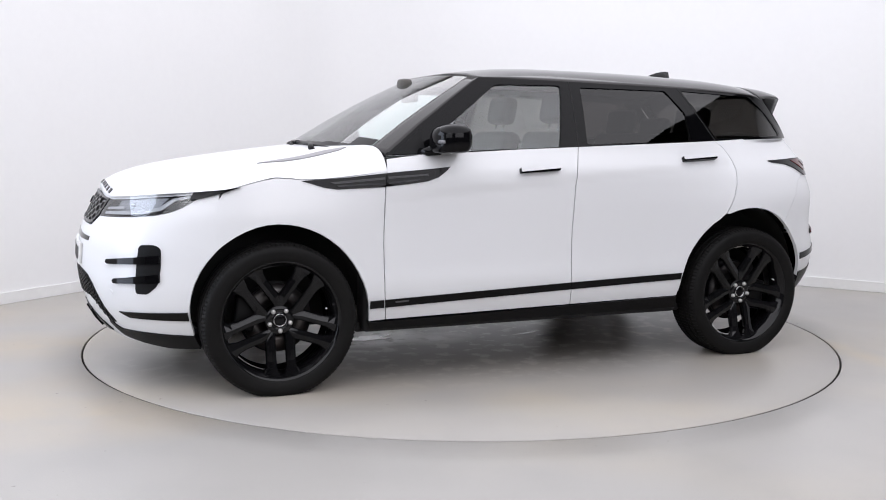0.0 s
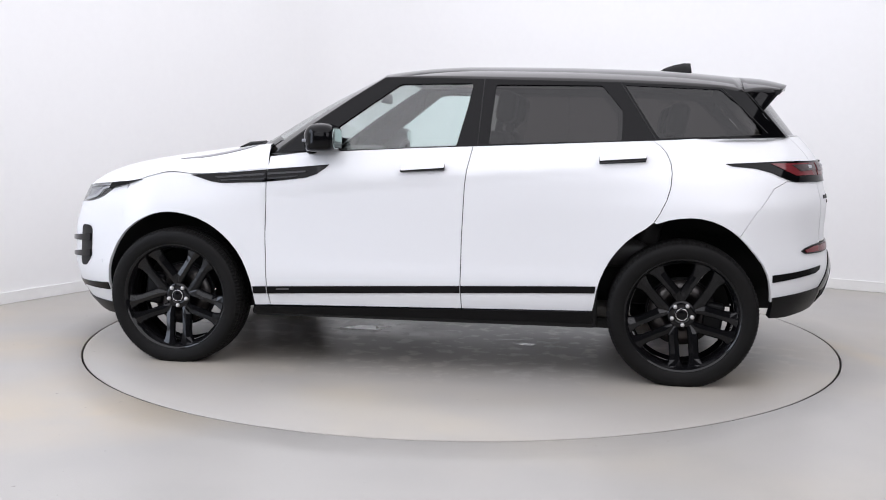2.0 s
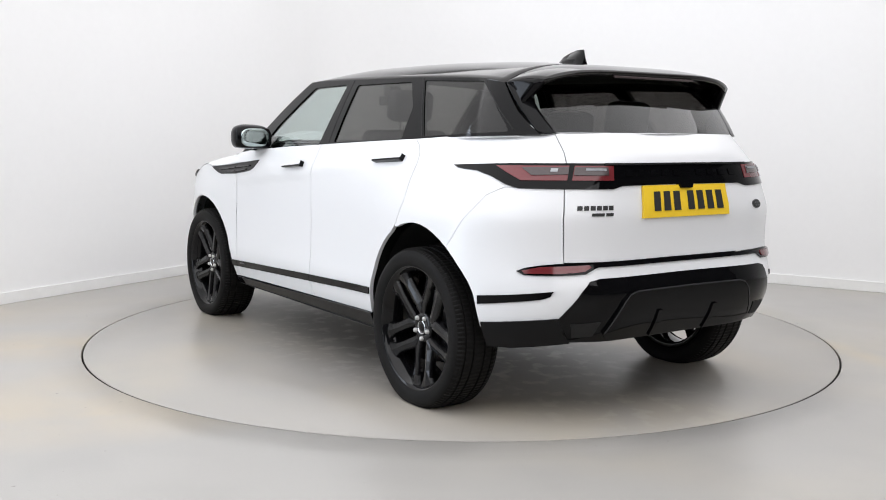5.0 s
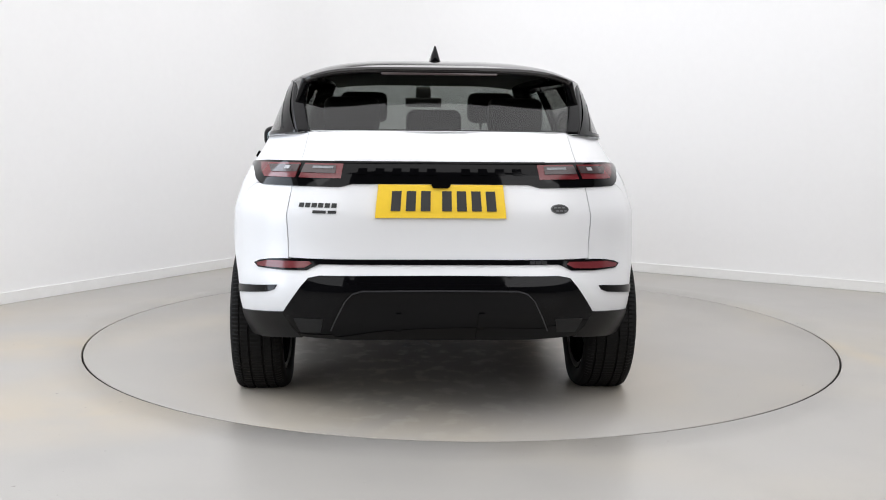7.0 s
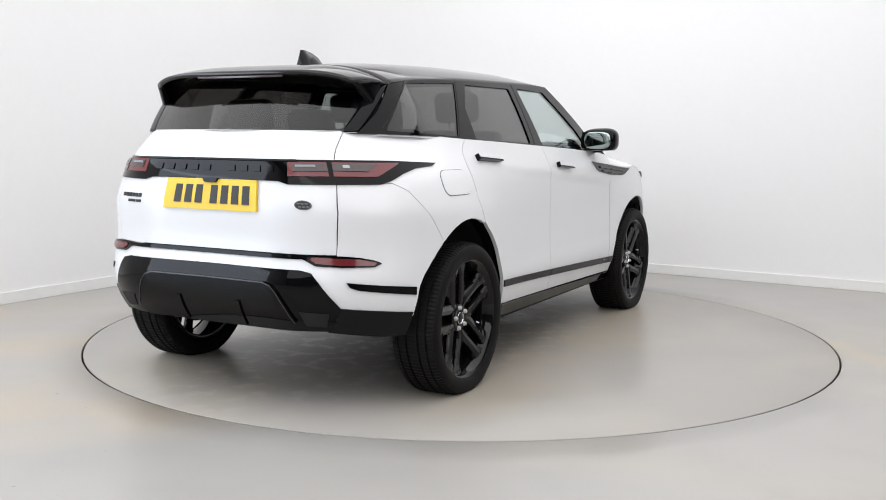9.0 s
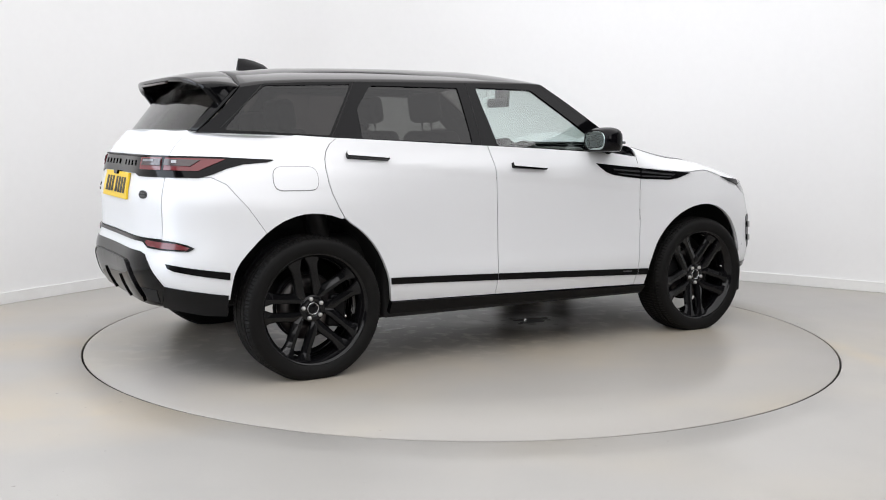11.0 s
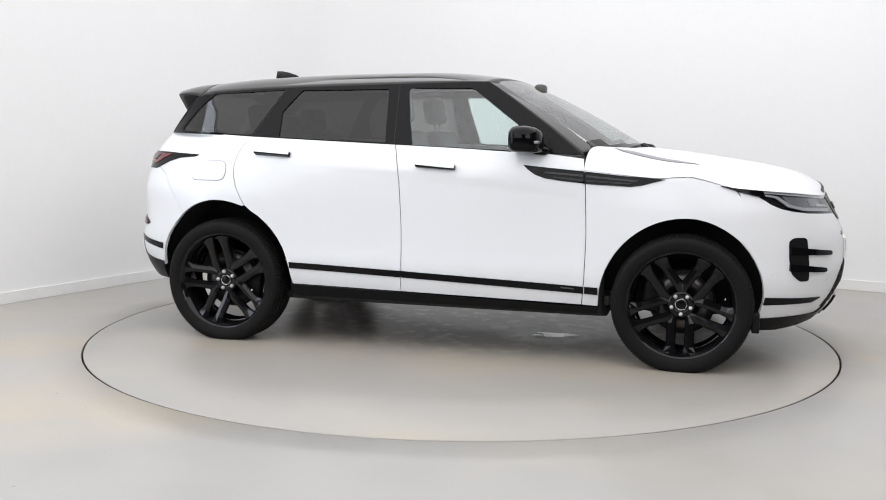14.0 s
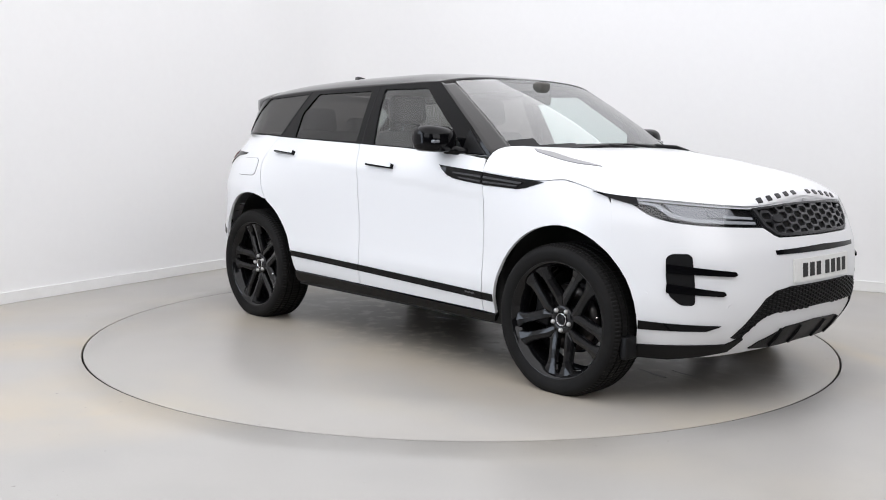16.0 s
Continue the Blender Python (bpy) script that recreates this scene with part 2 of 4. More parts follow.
def lathe(profile, n=64, axis="y", close=True):
    """Turned about the y axis: profile of (radius, y)."""
    bm = bmesh.new()
    rings = []
    for k in range(n):
        a = 2 * math.pi * k / n
        rings.append([bm.verts.new((r * math.cos(a), y, r * math.sin(a))) for r, y in profile])
    for k in range(n):
        a, b = rings[k], rings[(k + 1) % n]
        for j in range(len(profile) - 1):
            bm.faces.new((a[j], a[j + 1], b[j + 1], b[j])).smooth = True
    bmesh.ops.remove_doubles(bm, verts=bm.verts, dist=1e-6)
    bmesh.ops.recalc_face_normals(bm, faces=bm.faces)
    return bm


def rod(points, r, n=8):
    bm = bmesh.new()
    rings = []
    pts = [Vector(p) for p in points]
    for i, p in enumerate(pts):
        d = (pts[min(i + 1, len(pts) - 1)] - pts[max(i - 1, 0)]).normalized()
        u = d.cross(Vector((0, 0, 1)) if abs(d.z) < .9 else Vector((1, 0, 0))).normalized()
        w = d.cross(u)
        rad = r[i] if isinstance(r, (list, tuple)) else r
        rings.append([bm.verts.new(p + (u * math.cos(2 * math.pi * k / n) + w * math.sin(2 * math.pi * k / n)) * rad) for k in range(n)])
    for a, b in zip(rings, rings[1:]):
        for k in range(n):
            bm.faces.new((a[k], a[(k + 1) % n], b[(k + 1) % n], b[k])).smooth = True
    bm.faces.new(rings[0])
    bm.faces.new(rings[-1][::-1])
    bmesh.ops.recalc_face_normals(bm, faces=bm.faces)
    return bm


# ---- the studio ----
CORNER, LEFT, RIGHT = Vector((-1.19, 4.54)), Vector((-.482, -.876)), Vector((.856, -.517))
P1, P2 = CORNER + LEFT * 15, CORNER + RIGHT * 13
P3 = P2 + LEFT * 15


def wall_run():
    """Plan of the walls' inner face, with the far corner rounded."""
    a, b, r = CORNER + LEFT * .9, CORNER + RIGHT * .9, []
    for k in range(13):
        t = k / 12
        r.append(a * (1 - t) ** 2 + CORNER * 2 * t * (1 - t) + b * t * t)
    return [P1, *r, P2]


def strip_wall(name, line, z0, z1, depth, mat, kind="structure", label="", category="wall"):
    bm = bmesh.new()
    cen = Vector((0, -3))
    cols = []
    for i, p in enumerate(line):
        d = (line[min(i + 1, len(line) - 1)] - line[max(i - 1, 0)]).normalized()
        n = Vector((d.y, -d.x))
        if n.dot(cen - p) < 0:
            n = -n
        q = p - n * depth if depth > 0 else p + n * -depth
        cols.append([bm.verts.new((*p, z0)), bm.verts.new((*p, z1)), bm.verts.new((*q, z1)), bm.verts.new((*q, z0))])
    for a, b in zip(cols, cols[1:]):
        for k in range(4):
            bm.faces.new((a[k], b[k], b[(k + 1) % 4], a[(k + 1) % 4])).smooth = k in (0, 2)
    bm.faces.new(cols[0])
    bm.faces.new(cols[-1][::-1])
    bmesh.ops.recalc_face_normals(bm, faces=bm.faces)
    for e in bm.edges:
        e.smooth = abs(e.verts[0].co.z - e.verts[1].co.z) > .01
    ob = part(name, bm, mat)
    return tagged(ob, label, category, kind=kind)


RUN = wall_run()
HIGH = 4.2
strip_wall("wall_far", RUN, 0, HIGH, .15, WALL, label="plain white painted studio wall with rounded corner")
# Unseen walls that close the room, dark for what the black panels mirror.
strip_wall("wall_near", [P2, P3], 0, HIGH, .15, DIMWALL, label="unseen dark grey wall closing the studio")
strip_wall("wall_back", [P3, P1], 0, HIGH, .15, DIMWALL, label="unseen dark grey wall closing the studio")
strip_wall("baseboard", RUN, .002, .085, -.014, SKIRT, label="low white painted skirting board along the wall", category="skirting board")

R_TABLE = 2.261


def ground_ring():
    bm = bmesh.new()
    n = 160
    quad = [P1, RUN[1], *RUN[2:-2], RUN[-2], P2, P3]

    def reach(a):
        d = Vector((math.cos(a), math.sin(a)))
        best = 99
        for i in range(len(quad)):
            p, q = quad[i - 1], quad[i]
            e = q - p
            den = d.x * e.y - d.y * e.x
            if abs(den) > 1e-9:
                t = (p.x * e.y - p.y * e.x) / den
                u = (p.x * d.y - p.y * d.x) / den
                if t > 0 and -1e-6 <= u <= 1 + 1e-6:
                    best = min(best, t)
        return d * (best + .1)
    rings = []
    for k in range(n):
        a = 2 * math.pi * k / n
        d = Vector((math.cos(a), math.sin(a)))
        f = reach(a)
        r0 = R_TABLE + .005
        rings.append([bm.verts.new((*(d * r0), -.06)), bm.verts.new((*(d * r0), -.002)), bm.verts.new((*(d * (r0 + .002)), 0)),
                      bm.verts.new((*(d * (r0 + .25)), 0)), bm.verts.new((*f, 0))])
    for k in range(n):
        a, b = rings[k], rings[(k + 1) % n]
        for j in range(4):
            bm.faces.new((a[j], a[j + 1], b[j + 1], b[j])).smooth = j > 1
    bmesh.ops.recalc_face_normals(bm, faces=bm.faces)
    if sum(f.normal.z for f in bm.faces) < 0:
        bmesh.ops.reverse_faces(bm, faces=bm.faces)
    return bm


tagged(part("floor", ground_ring(), FLOOR), "polished grey concrete studio floor smeared with ochre", "floor", kind="structure")
pit = bmesh.new()
bmesh.ops.create_circle(pit, cap_ends=True, segments=96, radius=R_TABLE + .3, matrix=pose(0, 0, -.06))
tagged(part("turntable_pit", pit, GAP), "dark shallow pit below the turntable", "pit", kind="structure")
ceil = bmesh.new()
f = ceil.faces.new([ceil.verts.new((*p, HIGH)) for p in (P1 + LEFT * .2, CORNER, P2, P3)])
bmesh.ops.solidify(ceil, geom=[f], thickness=.1)
tagged(part("ceiling", ceil, CEIL), "plain white studio ceiling", "ceiling", kind="structure")

turntable = new("turntable")
tagged(turntable, "round grey concrete turntable flush with the floor", "turntable")
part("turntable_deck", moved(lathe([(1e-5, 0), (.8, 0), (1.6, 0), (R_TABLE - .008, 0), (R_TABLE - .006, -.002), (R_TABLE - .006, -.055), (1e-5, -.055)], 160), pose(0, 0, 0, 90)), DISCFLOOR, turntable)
part("edge_band", moved(lathe([(R_TABLE - .006, -.05), (R_TABLE - .006, -.004), (R_TABLE - .004, -.004), (R_TABLE - .004, -.05)], 160), pose(0, 0, 0, 90)), STEEL, turntable, "worn edge band, near black as the gap's shade")



def puddle(x, y, rx, ry, turn, seed):
    """A thin film of water with a ragged edge."""
    rng, bm = random.Random(seed), bmesh.new()
    ring = []
    for k in range(44):
        a = 2 * math.pi * k / 44
        r = 1 + .22 * math.sin(3 * a + seed) + .16 * math.sin(5 * a + 2 * seed) + rng.uniform(-.10, .10)
        ring.append((rx * r * math.cos(a), ry * r * math.sin(a)))
    rim = [bm.verts.new((px, py, .0003)) for px, py in ring]
    top = [bm.verts.new((px * .97, py * .97, .0016)) for px, py in ring]
    for k in range(44):
        bm.faces.new((rim[k], rim[(k + 1) % 44], top[(k + 1) % 44], top[k]))
    bm.faces.new(top)
    part("water_patch", moved(bm, pose(x, y, 0, 0, 0, turn)), WATER, turntable, "shallow pool of water on the deck")


for spot in ((.62, .05, .115, .075, 10, 1), (.50, .0, .05, .022, 20, 4), (-.45, .34, .06, .03, 0, 2), (-.36, .22, .09, .012, 15, 3), (1.50, -.02, .10, .010, -15, 5), (1.62, .10, .08, .008, -10, 6)):
    puddle(*spot)

# ---- the car: x forward, y to its left, z up ----
CURVES = {}


def lerp(v, pts):
    """A smooth curve through a short table of points, level past its ends."""
    key = tuple(pts)
    if key not in CURVES:
        x, y = np.array([p[0] for p in key], float), np.array([p[1] for p in key], float)
        d = np.diff(y) / np.diff(x)
        m = np.concatenate([[d[0]], np.where(d[:-1] * d[1:] > 0, 2 * d[:-1] * d[1:] / (d[:-1] + d[1:] + 1e-12), 0), [d[-1]]])
        CURVES[key] = (x.tolist(), y.tolist(), m.tolist())
    x, y, m = CURVES[key]
    if v <= x[0]:
        return y[0]
    if v >= x[-1]:
        return y[-1]
    k = 0
    while x[k + 1] < v:
        k += 1
    h = x[k + 1] - x[k]
    t = (v - x[k]) / h
    return (2 * t ** 3 - 3 * t * t + 1) * y[k] + (t ** 3 - 2 * t * t + t) * h * m[k] + (3 * t * t - 2 * t ** 3) * y[k + 1] + (t ** 3 - t * t) * h * m[k + 1]


XC, NF, NR = 1.30, 2.7, 3.2
FRONT_X = ((.20, 2.04), (.26, 2.10), (.33, 2.155), (.42, 2.193), (.55, 2.212), (.70, 2.203), (.80, 2.17), (.86, 2.14), (.93, 2.10), (.97, 2.06), (1.0, 2.0), (1.1, 1.8))
REAR_X = ((.20, 1.90), (.28, 1.97), (.36, 2.045), (.48, 2.110), (.57, 2.130), (.62, 2.125), (.66, 2.110), (.70, 2.098), (.76, 2.093), (.90, 2.10), (1.0, 2.082), (1.1, 2.06), (1.16, 2.03), (1.25, 1.955))
WIDE = ((.20, .83), (.28, .865), (.34, .885), (.42, .905), (.50, .91), (.60, .902), (.75, .90), (.90, .908), (1.0, .91), (1.05, .905), (1.10, .888), (1.15, .868), (1.20, .852), (1.30, .82))

def table(n, a):
    th = np.linspace(0, np.pi / 2, 400)
    xi, eta = np.sin(th) ** (2 / n), np.cos(th) ** (2 / n)
    s = np.concatenate([[0], np.cumsum(np.hypot(np.diff(xi * a), np.diff(eta * .91)))])
    return xi, eta, s

TF, TR = table(NF, .90), table(NR, .84)
S_FRONT, S_REAR = XC + TF[2][-1], -XC - TR[2][-1]

def half_width(x, z):
    flare = .046 * math.exp(-((x - 1.34) / .42) ** 2 - ((z - .66) / .30) ** 2) + .062 * math.exp(-((x + 1.40) / .45) ** 2 - ((z - .68) / .34) ** 2)
    taper = -.07 * max(0, -x - .9) * max(0, (z - .9) / .2) - .02 * max(0, x - .6) * max(0, (z - .85) / .2)
    edge = min(1, max(0, (z - (.995 - .086 * x)) / .016 + .5))
    crease = -.0055 * (1 - edge * edge * (3 - 2 * edge)) * math.exp(-((z - .97 + .086 * x) / .16) ** 2) if -1.25 < x < .83 else 0
    return lerp(z, WIDE) + flare + taper + crease

def shell(s, z):
    """The lower body all round: past the middle of the front or rear it goes on along the right side."""
    if s > S_FRONT:
        p = half_shell(2 * S_FRONT - s, z)
        return Vector((p[0], -p[1], p[2]))
    if s < S_REAR:
        p = half_shell(2 * S_REAR - s, z)
        return Vector((p[0], -p[1], p[2]))
    return half_shell(s, z)


def half_shell(s, z):
    """The lower body: s runs along the plan outline from the rear's middle to the front's middle, on the left."""
    if s > XC:
        k = min(s - XC, TF[2][-1])
        xi, eta = np.interp(k, TF[2], TF[0]), np.interp(k, TF[2], TF[1])
        x = XC + (lerp(z, FRONT_X) - XC) * xi
        y = half_width(min(x, 1.75), z) * eta
    elif s < -XC:
        k = min(-s - XC, TR[2][-1])
        xi, eta = np.interp(k, TR[2], TR[0]), np.interp(k, TR[2], TR[1])
        x = -XC - (lerp(z, REAR_X) - XC) * xi - .022 * math.exp(-((eta - .55) / .25) ** 2)
        y = half_width(max(x, -1.75), z) * eta
    else:
        x, y = s, half_width(s, z)
    return Vector((x, y, z))

def cabin(x, z):
    """The side glass plane."""
    d = z - 1.15
    y = .838 - .36 * d - .22 * d * d - .035 * max(0, -x - .75) ** 1.5 - 1.2 * max(0, -x - 1.5) ** 2 - .05 * max(0, x - .35) ** 1.5
    return Vector((x, y, z))

S_MID = S_FRONT
car = new("car")
tagged(car, "white five-door compact SUV with black roof and black alloy wheels", "car")


def panel(name, outline, mat, fn=shell, both=True, off=0., thick=.018, step=.05, holes=(), parent=None, label=""):
    obs = []
    for mirror in ((False, True) if both else (False,)):
        bm = skin(outline, fn, off, thick, step, holes, mirror)
        obs.append(part(name, bm, mat, (parent[1 if mirror else 0] if isinstance(parent, (list, tuple)) else parent) or car, label))
    return obs


def across(half, mid):
    """A full outline from its left half, which starts and ends on the middle line."""
    return half + [(2 * mid - s, z) for s, z in half[::-1] if abs(s - mid) > 1e-6]


G = .0022
ARCH_F = arc(1.36, .34, .46, .478, 178, 90, 13) + arc(1.36, .34, .412, .478, 90, -3, 13)[1:]      # from the door side over to the bumper
ARCH_R = arc(-1.368, .36, .465, .485, -2, 90, 13) + arc(-1.368, .36, .425, .485, 90, 184, 13)[1:]   # from the door side over to the bumper


def arch_part(path, lo, hi):
    return [p for p in path if lo <= p[0] <= hi]


# doors
A_CUT = [(.806, 1.118), (.82, .967), (.83, .704), (.825, .468), (.812, .326)]
B_CUT = [(-.271, 1.181), (-.245, 1.06), (-.235, .978), (-.222, .716), (-.219, .482), (-.225, .345)]
C_CUT = [(-1.172, 1.218), (-1.215, 1.19), (-1.243, 1.155), (-1.262, 1.11), (-1.268, 1.06), (-1.262, .99), (-1.245, .93), (-1.211, .859), (-1.185, .817)]
left_shift = lambda pts, d: [(s + d, z) for s, z in pts]
front_door = panel("front_door", left_shift(A_CUT, -G) + left_shift(B_CUT[::-1], G) + [(.1, 1.166), (.394, 1.150), (.62, 1.140)], WHITE, step=.022)
REAR_ARCH_FRONT = [p for p in ARCH_R if p[0] > -1.19]
rear_door = panel("rear_door", left_shift(B_CUT, -G) + [(-.6, .352), (-.895, .358)] + REAR_ARCH_FRONT[1:] + left_shift(C_CUT[::-1], G) + [(-.75, 1.201)], WHITE, step=.022)
# Black strips set behind the door gaps for the shade inside them.
for cut in (A_CUT, B_CUT, C_CUT):
    panel("seam_backing", left_shift(cut, .008) + left_shift(cut[::-1], -.008), CAVITY, off=-.007, thick=.004, step=.06)
# wings, bumpers, quarters
HOOD_EDGE = [(.8085, 1.059), (1.03, 1.035), (1.14, 1.026), (1.22, 1.0235), (1.30, 1.031), (1.38, 1.034), (1.46, 1.023), (1.55, 1.003), (1.64, .98)]
low_front = [(1.6613, .93), (1.6633, .85), (1.6263, .7055)]
front_arch_rear = [p for p in ARCH_F if p[0] < 1.615]
fender = panel("front_wing", left_shift([(.82, 1.056), *A_CUT[1:]], G) + [(.898, .322)] + front_arch_rear[1:] + low_front[::-1] + [(s, z - .004) for s, z in HOOD_EDGE[::-1][:-1]], WHITE, step=.035)
front_arch_fore = [p for p in ARCH_F if p[0] >= 1.635]
LAMP_LOW = [(2.384, .832), (2.20, .838), (2.06, .845), (1.95, .857), (1.88, .872), (1.83, .892), (1.79, .918), (1.74, .95), (1.665, .975)]
half = [(S_MID, .782), (2.47, .785), (2.44, .795), *LAMP_LOW, (1.6615, .93), (1.6635, .85), (1.6265, .7055), *front_arch_fore, (1.785, .245), (2.0, .225), (2.2, .235), (2.4, .25), (S_MID, .26)]
panel("front_bumper", across(half, S_MID), WHITE, both=False, step=.03)
R_JOIN = [(-1.615, .755), (-1.70, .88), (-1.80, .99), (-1.88, 1.025)]
GATE = [(-2.07, 1.245), (-2.105, 1.17), (-2.128, 1.10), (-2.142, .95), (-2.152, .80), (-2.154, .717)]
over = [p for p in ARCH_R if -1.605 < p[0] < -1.19]
quarter = panel("rear_quarter", left_shift(C_CUT, -G) + over + left_shift(R_JOIN, .0005) + [(-2.135, 1.025)] + left_shift(GATE[:3][::-1], G) + [(-1.9, 1.246), (-1.75, 1.243), (-1.5, 1.235)], WHITE, step=.035)
aft = [p for p in ARCH_R if p[0] <= -1.625]
half = [(S_REAR, .705), (-2.154, .705), (-2.149, .80), (-2.139, .95), (-2.134, 1.02), (-1.881, 1.0225), (-1.801, .9885), (-1.701, .8785), (-1.6165, .754), *aft[:-4], (-1.80, .43), (-2.12, .462), (-2.235, .62), (-2.30, .632), (S_REAR, .634)]
panel("rear_bumper", across(half, S_REAR), WHITE, both=False, step=.03)
half = [(S_REAR, 1.252), (-2.4, 1.250), *left_shift(GATE, -G), (S_REAR, .717)]
tailgate = panel("tailgate", across(half, S_REAR), WHITE, both=False, step=.03)[0]

# bonnet, from the wing's edge to the crown
HOOD_Z = tuple(HOOD_EDGE) + ((1.94, .957), (2.29, .931), (2.352, .928), (2.6, .940), (S_FRONT, .945))
HOOD_C = ((1.0, 1.187), (1.27, 1.158), (1.43, 1.138), (1.59, 1.115), (1.76, 1.088), (1.92, 1.052), (2.02, 1.015), (2.07, .985), (2.10, .955))


def hood(s, v):
    e = shell(s, lerp(s, HOOD_Z))
    k = (e.x - .82) / (2.10 - .82)
    xc = 1.03 + k * 1.07
    zc = lerp(xc, HOOD_C)
    a = abs(v)
    p = 2.5 + 3.2 * max(0, 1 - k) ** 3 + 11 * max(0, 1 - k) ** 12
    y = e.y * v
    return Vector((xc + (e.x - xc) * a ** .9, y, zc + (e.z - zc) * a ** p))


def bonnet_mesh():
    us, vs = [.8085 + (S_FRONT - .004 - .8085) * i / 70 for i in range(71)], [math.copysign(1 - (1 - abs(-1 + j / 24)) ** 1.7, j - 24) for j in range(49)]
    bm = sheet(hood, us, vs)
    under = sheet(lambda s, v: hood(s, v) - Vector((0, 0, .014)), us, vs)
    me = bpy.data.meshes.new("inner_skin")
    under.to_mesh(me)
    under.free()
    bm.from_mesh(me)
    bpy.data.meshes.remove(me)
    return bm


part("bonnet", bonnet_mesh(), WHITE, car)

# cabin: roof, screens, pillars
ROOF_SIDE = ((-1.64, 1.466), (-1.5, 1.489), (-1.02, 1.515), (-.314, 1.533), (.114, 1.542), (.24, 1.541))
ROOF_MID = ((-1.95, 1.536), (-1.58, 1.571), (-1.28, 1.597), (-.6, 1.620), (-.2, 1.623), (.0, 1.615), (.21, 1.592), (.30, 1.576))
PILLAR = ((0, .80, 1.134), (.35, .60, 1.288), (.7, .39, 1.435), (1, .23, 1.541))


def roof_fn(k, v):
    """k 0 at the screen, 1 at the tail."""
    xe, xm = .23 - 1.86 * k, .30 - 1.93 * k
    e = cabin(xe, lerp(xe, ROOF_SIDE))
    zm = lerp(xm, ROOF_MID)
    a = abs(v)
    return Vector((xm + (xe - xm) * a ** 2, e.y * v, zm + (e.z - zm) * a ** 4))


V33 = [-1 + j / 16 for j in range(33)]
V33 = [math.copysign(abs(v) ** .8, v) for v in V33]
part("roof", sheet(roof_fn, [i / 40 for i in range(41)], V33, .012), ROOF, car, "gloss black painted roof")


def screen(w, u):
    """The windscreen: w 0 at the bonnet, 1 at the roof."""
    xe, ze = float(np.interp(w, [p[0] for p in PILLAR], [p[1] for p in PILLAR])), float(np.interp(w, [p[0] for p in PILLAR], [p[2] for p in PILLAR]))
    e = cabin(xe, ze)
    xm, zm = 1.06 - .76 * w, 1.180 + .396 * w + .02 * math.sin(math.pi * w)
    a = abs(u)
    return Vector((xm + (xe - xm) * a ** 2.2, e.y * u, zm + (e.z - zm) * a ** 2.6))


W = [i / 14 for i in range(15)]
part("windscreen", sheet(screen, [.015 + .97 * w for w in W], [-.87 + 1.74 * j / 24 for j in range(25)]), SCREEN, car, "clear laminated windscreen")
for sg in (1, -1):
    part("front_pillar", sheet(screen, W, [sg * (.865 + .135 * j / 5) for j in range(6)], .012), ROOF, car)
for k0, k1, w1 in ((.0, .45, .035), (.45, .70, .05), (.70, .866, .13)):
    for sg in (1, -1):
        bm = sheet(lambda w, u: screen(w, u) + Vector((.002, 0, .003)), [.005 + w1 * i / 4 for i in range(5)], [sg * (k0 + (k1 - k0) * j / 6) for j in range(7)])
        part("screen_border", bm, GLOSS, car)
part("screen_header", sheet(screen, [.985, 1.0], [-.865 + 1.73 * j / 24 for j in range(25)], .008), GLOSS, car)


def cowl(w, u):
    return screen(.015 - .18 * w, u * .865) + Vector((0, 0, -.012 - .015 * w))


part("cowl", sheet(cowl, [0, .3, .6, 1], [-1 + 2 * j / 24 for j in range(25)], .01), PLASTIC, car)

SIDE_BELT = [(.80, 1.132), (.394, 1.149), (-.26, 1.179), (-1.17, 1.215), (-1.5, 1.232), (-1.75, 1.240), (-1.84, 1.243)]
side = [(.60, 1.288), (.39, 1.435), (.23, 1.541), (.114, 1.542), (-.314, 1.533), (-1.02, 1.515), (-1.5, 1.489), (-1.63, 1.466), (-1.735, 1.34)] + SIDE_BELT[::-1]
WIN_F = rounded([(.60, 1.148), (.46, 1.274), (.14, 1.506), (-.248, 1.510), (-.23, 1.40), (-.18, 1.181)], .02)
WIN_R = rounded([(-.368, 1.503), (-.918, 1.498), (-1.022, 1.372), (-1.020, 1.216), (-.346, 1.194)], .015)
WIN_Q = rounded([(-1.032, 1.500), (-1.505, 1.478), (-1.605, 1.395), (-1.715, 1.272), (-1.722, 1.253), (-1.203, 1.230)], .012)
panel("cabin_side", side, GLOSS, cabin, holes=(WIN_F, WIN_R, WIN_Q), step=.06)
panel("front_door_glass", WIN_F, CLEAR, cabin, off=-.006, thick=.003, step=.12, label="clear green-tinted door glass")
panel("rear_door_glass", WIN_R, DARKGLASS, cabin, off=-.006, thick=.003, step=.12, label="dark privacy glass")
panel("quarter_glass", WIN_Q, DARKGLASS, cabin, off=-.004, thick=.003, step=.12, label="dark privacy glass")
# pillar joints
for a, b in (((-.290, 1.181), (-.306, 1.530)), ((-1.191, 1.222), (-1.012, 1.512)), ((-1.742, 1.262), (-1.515, 1.485))):
    d = .003
    panel("pillar_joint", [(a[0] - d, a[1]), (a[0] + d, a[1]), (b[0] + d, b[1]), (b[0] - d, b[1])], CAVITY, cabin, off=.0012, thick=.004, step=.1)


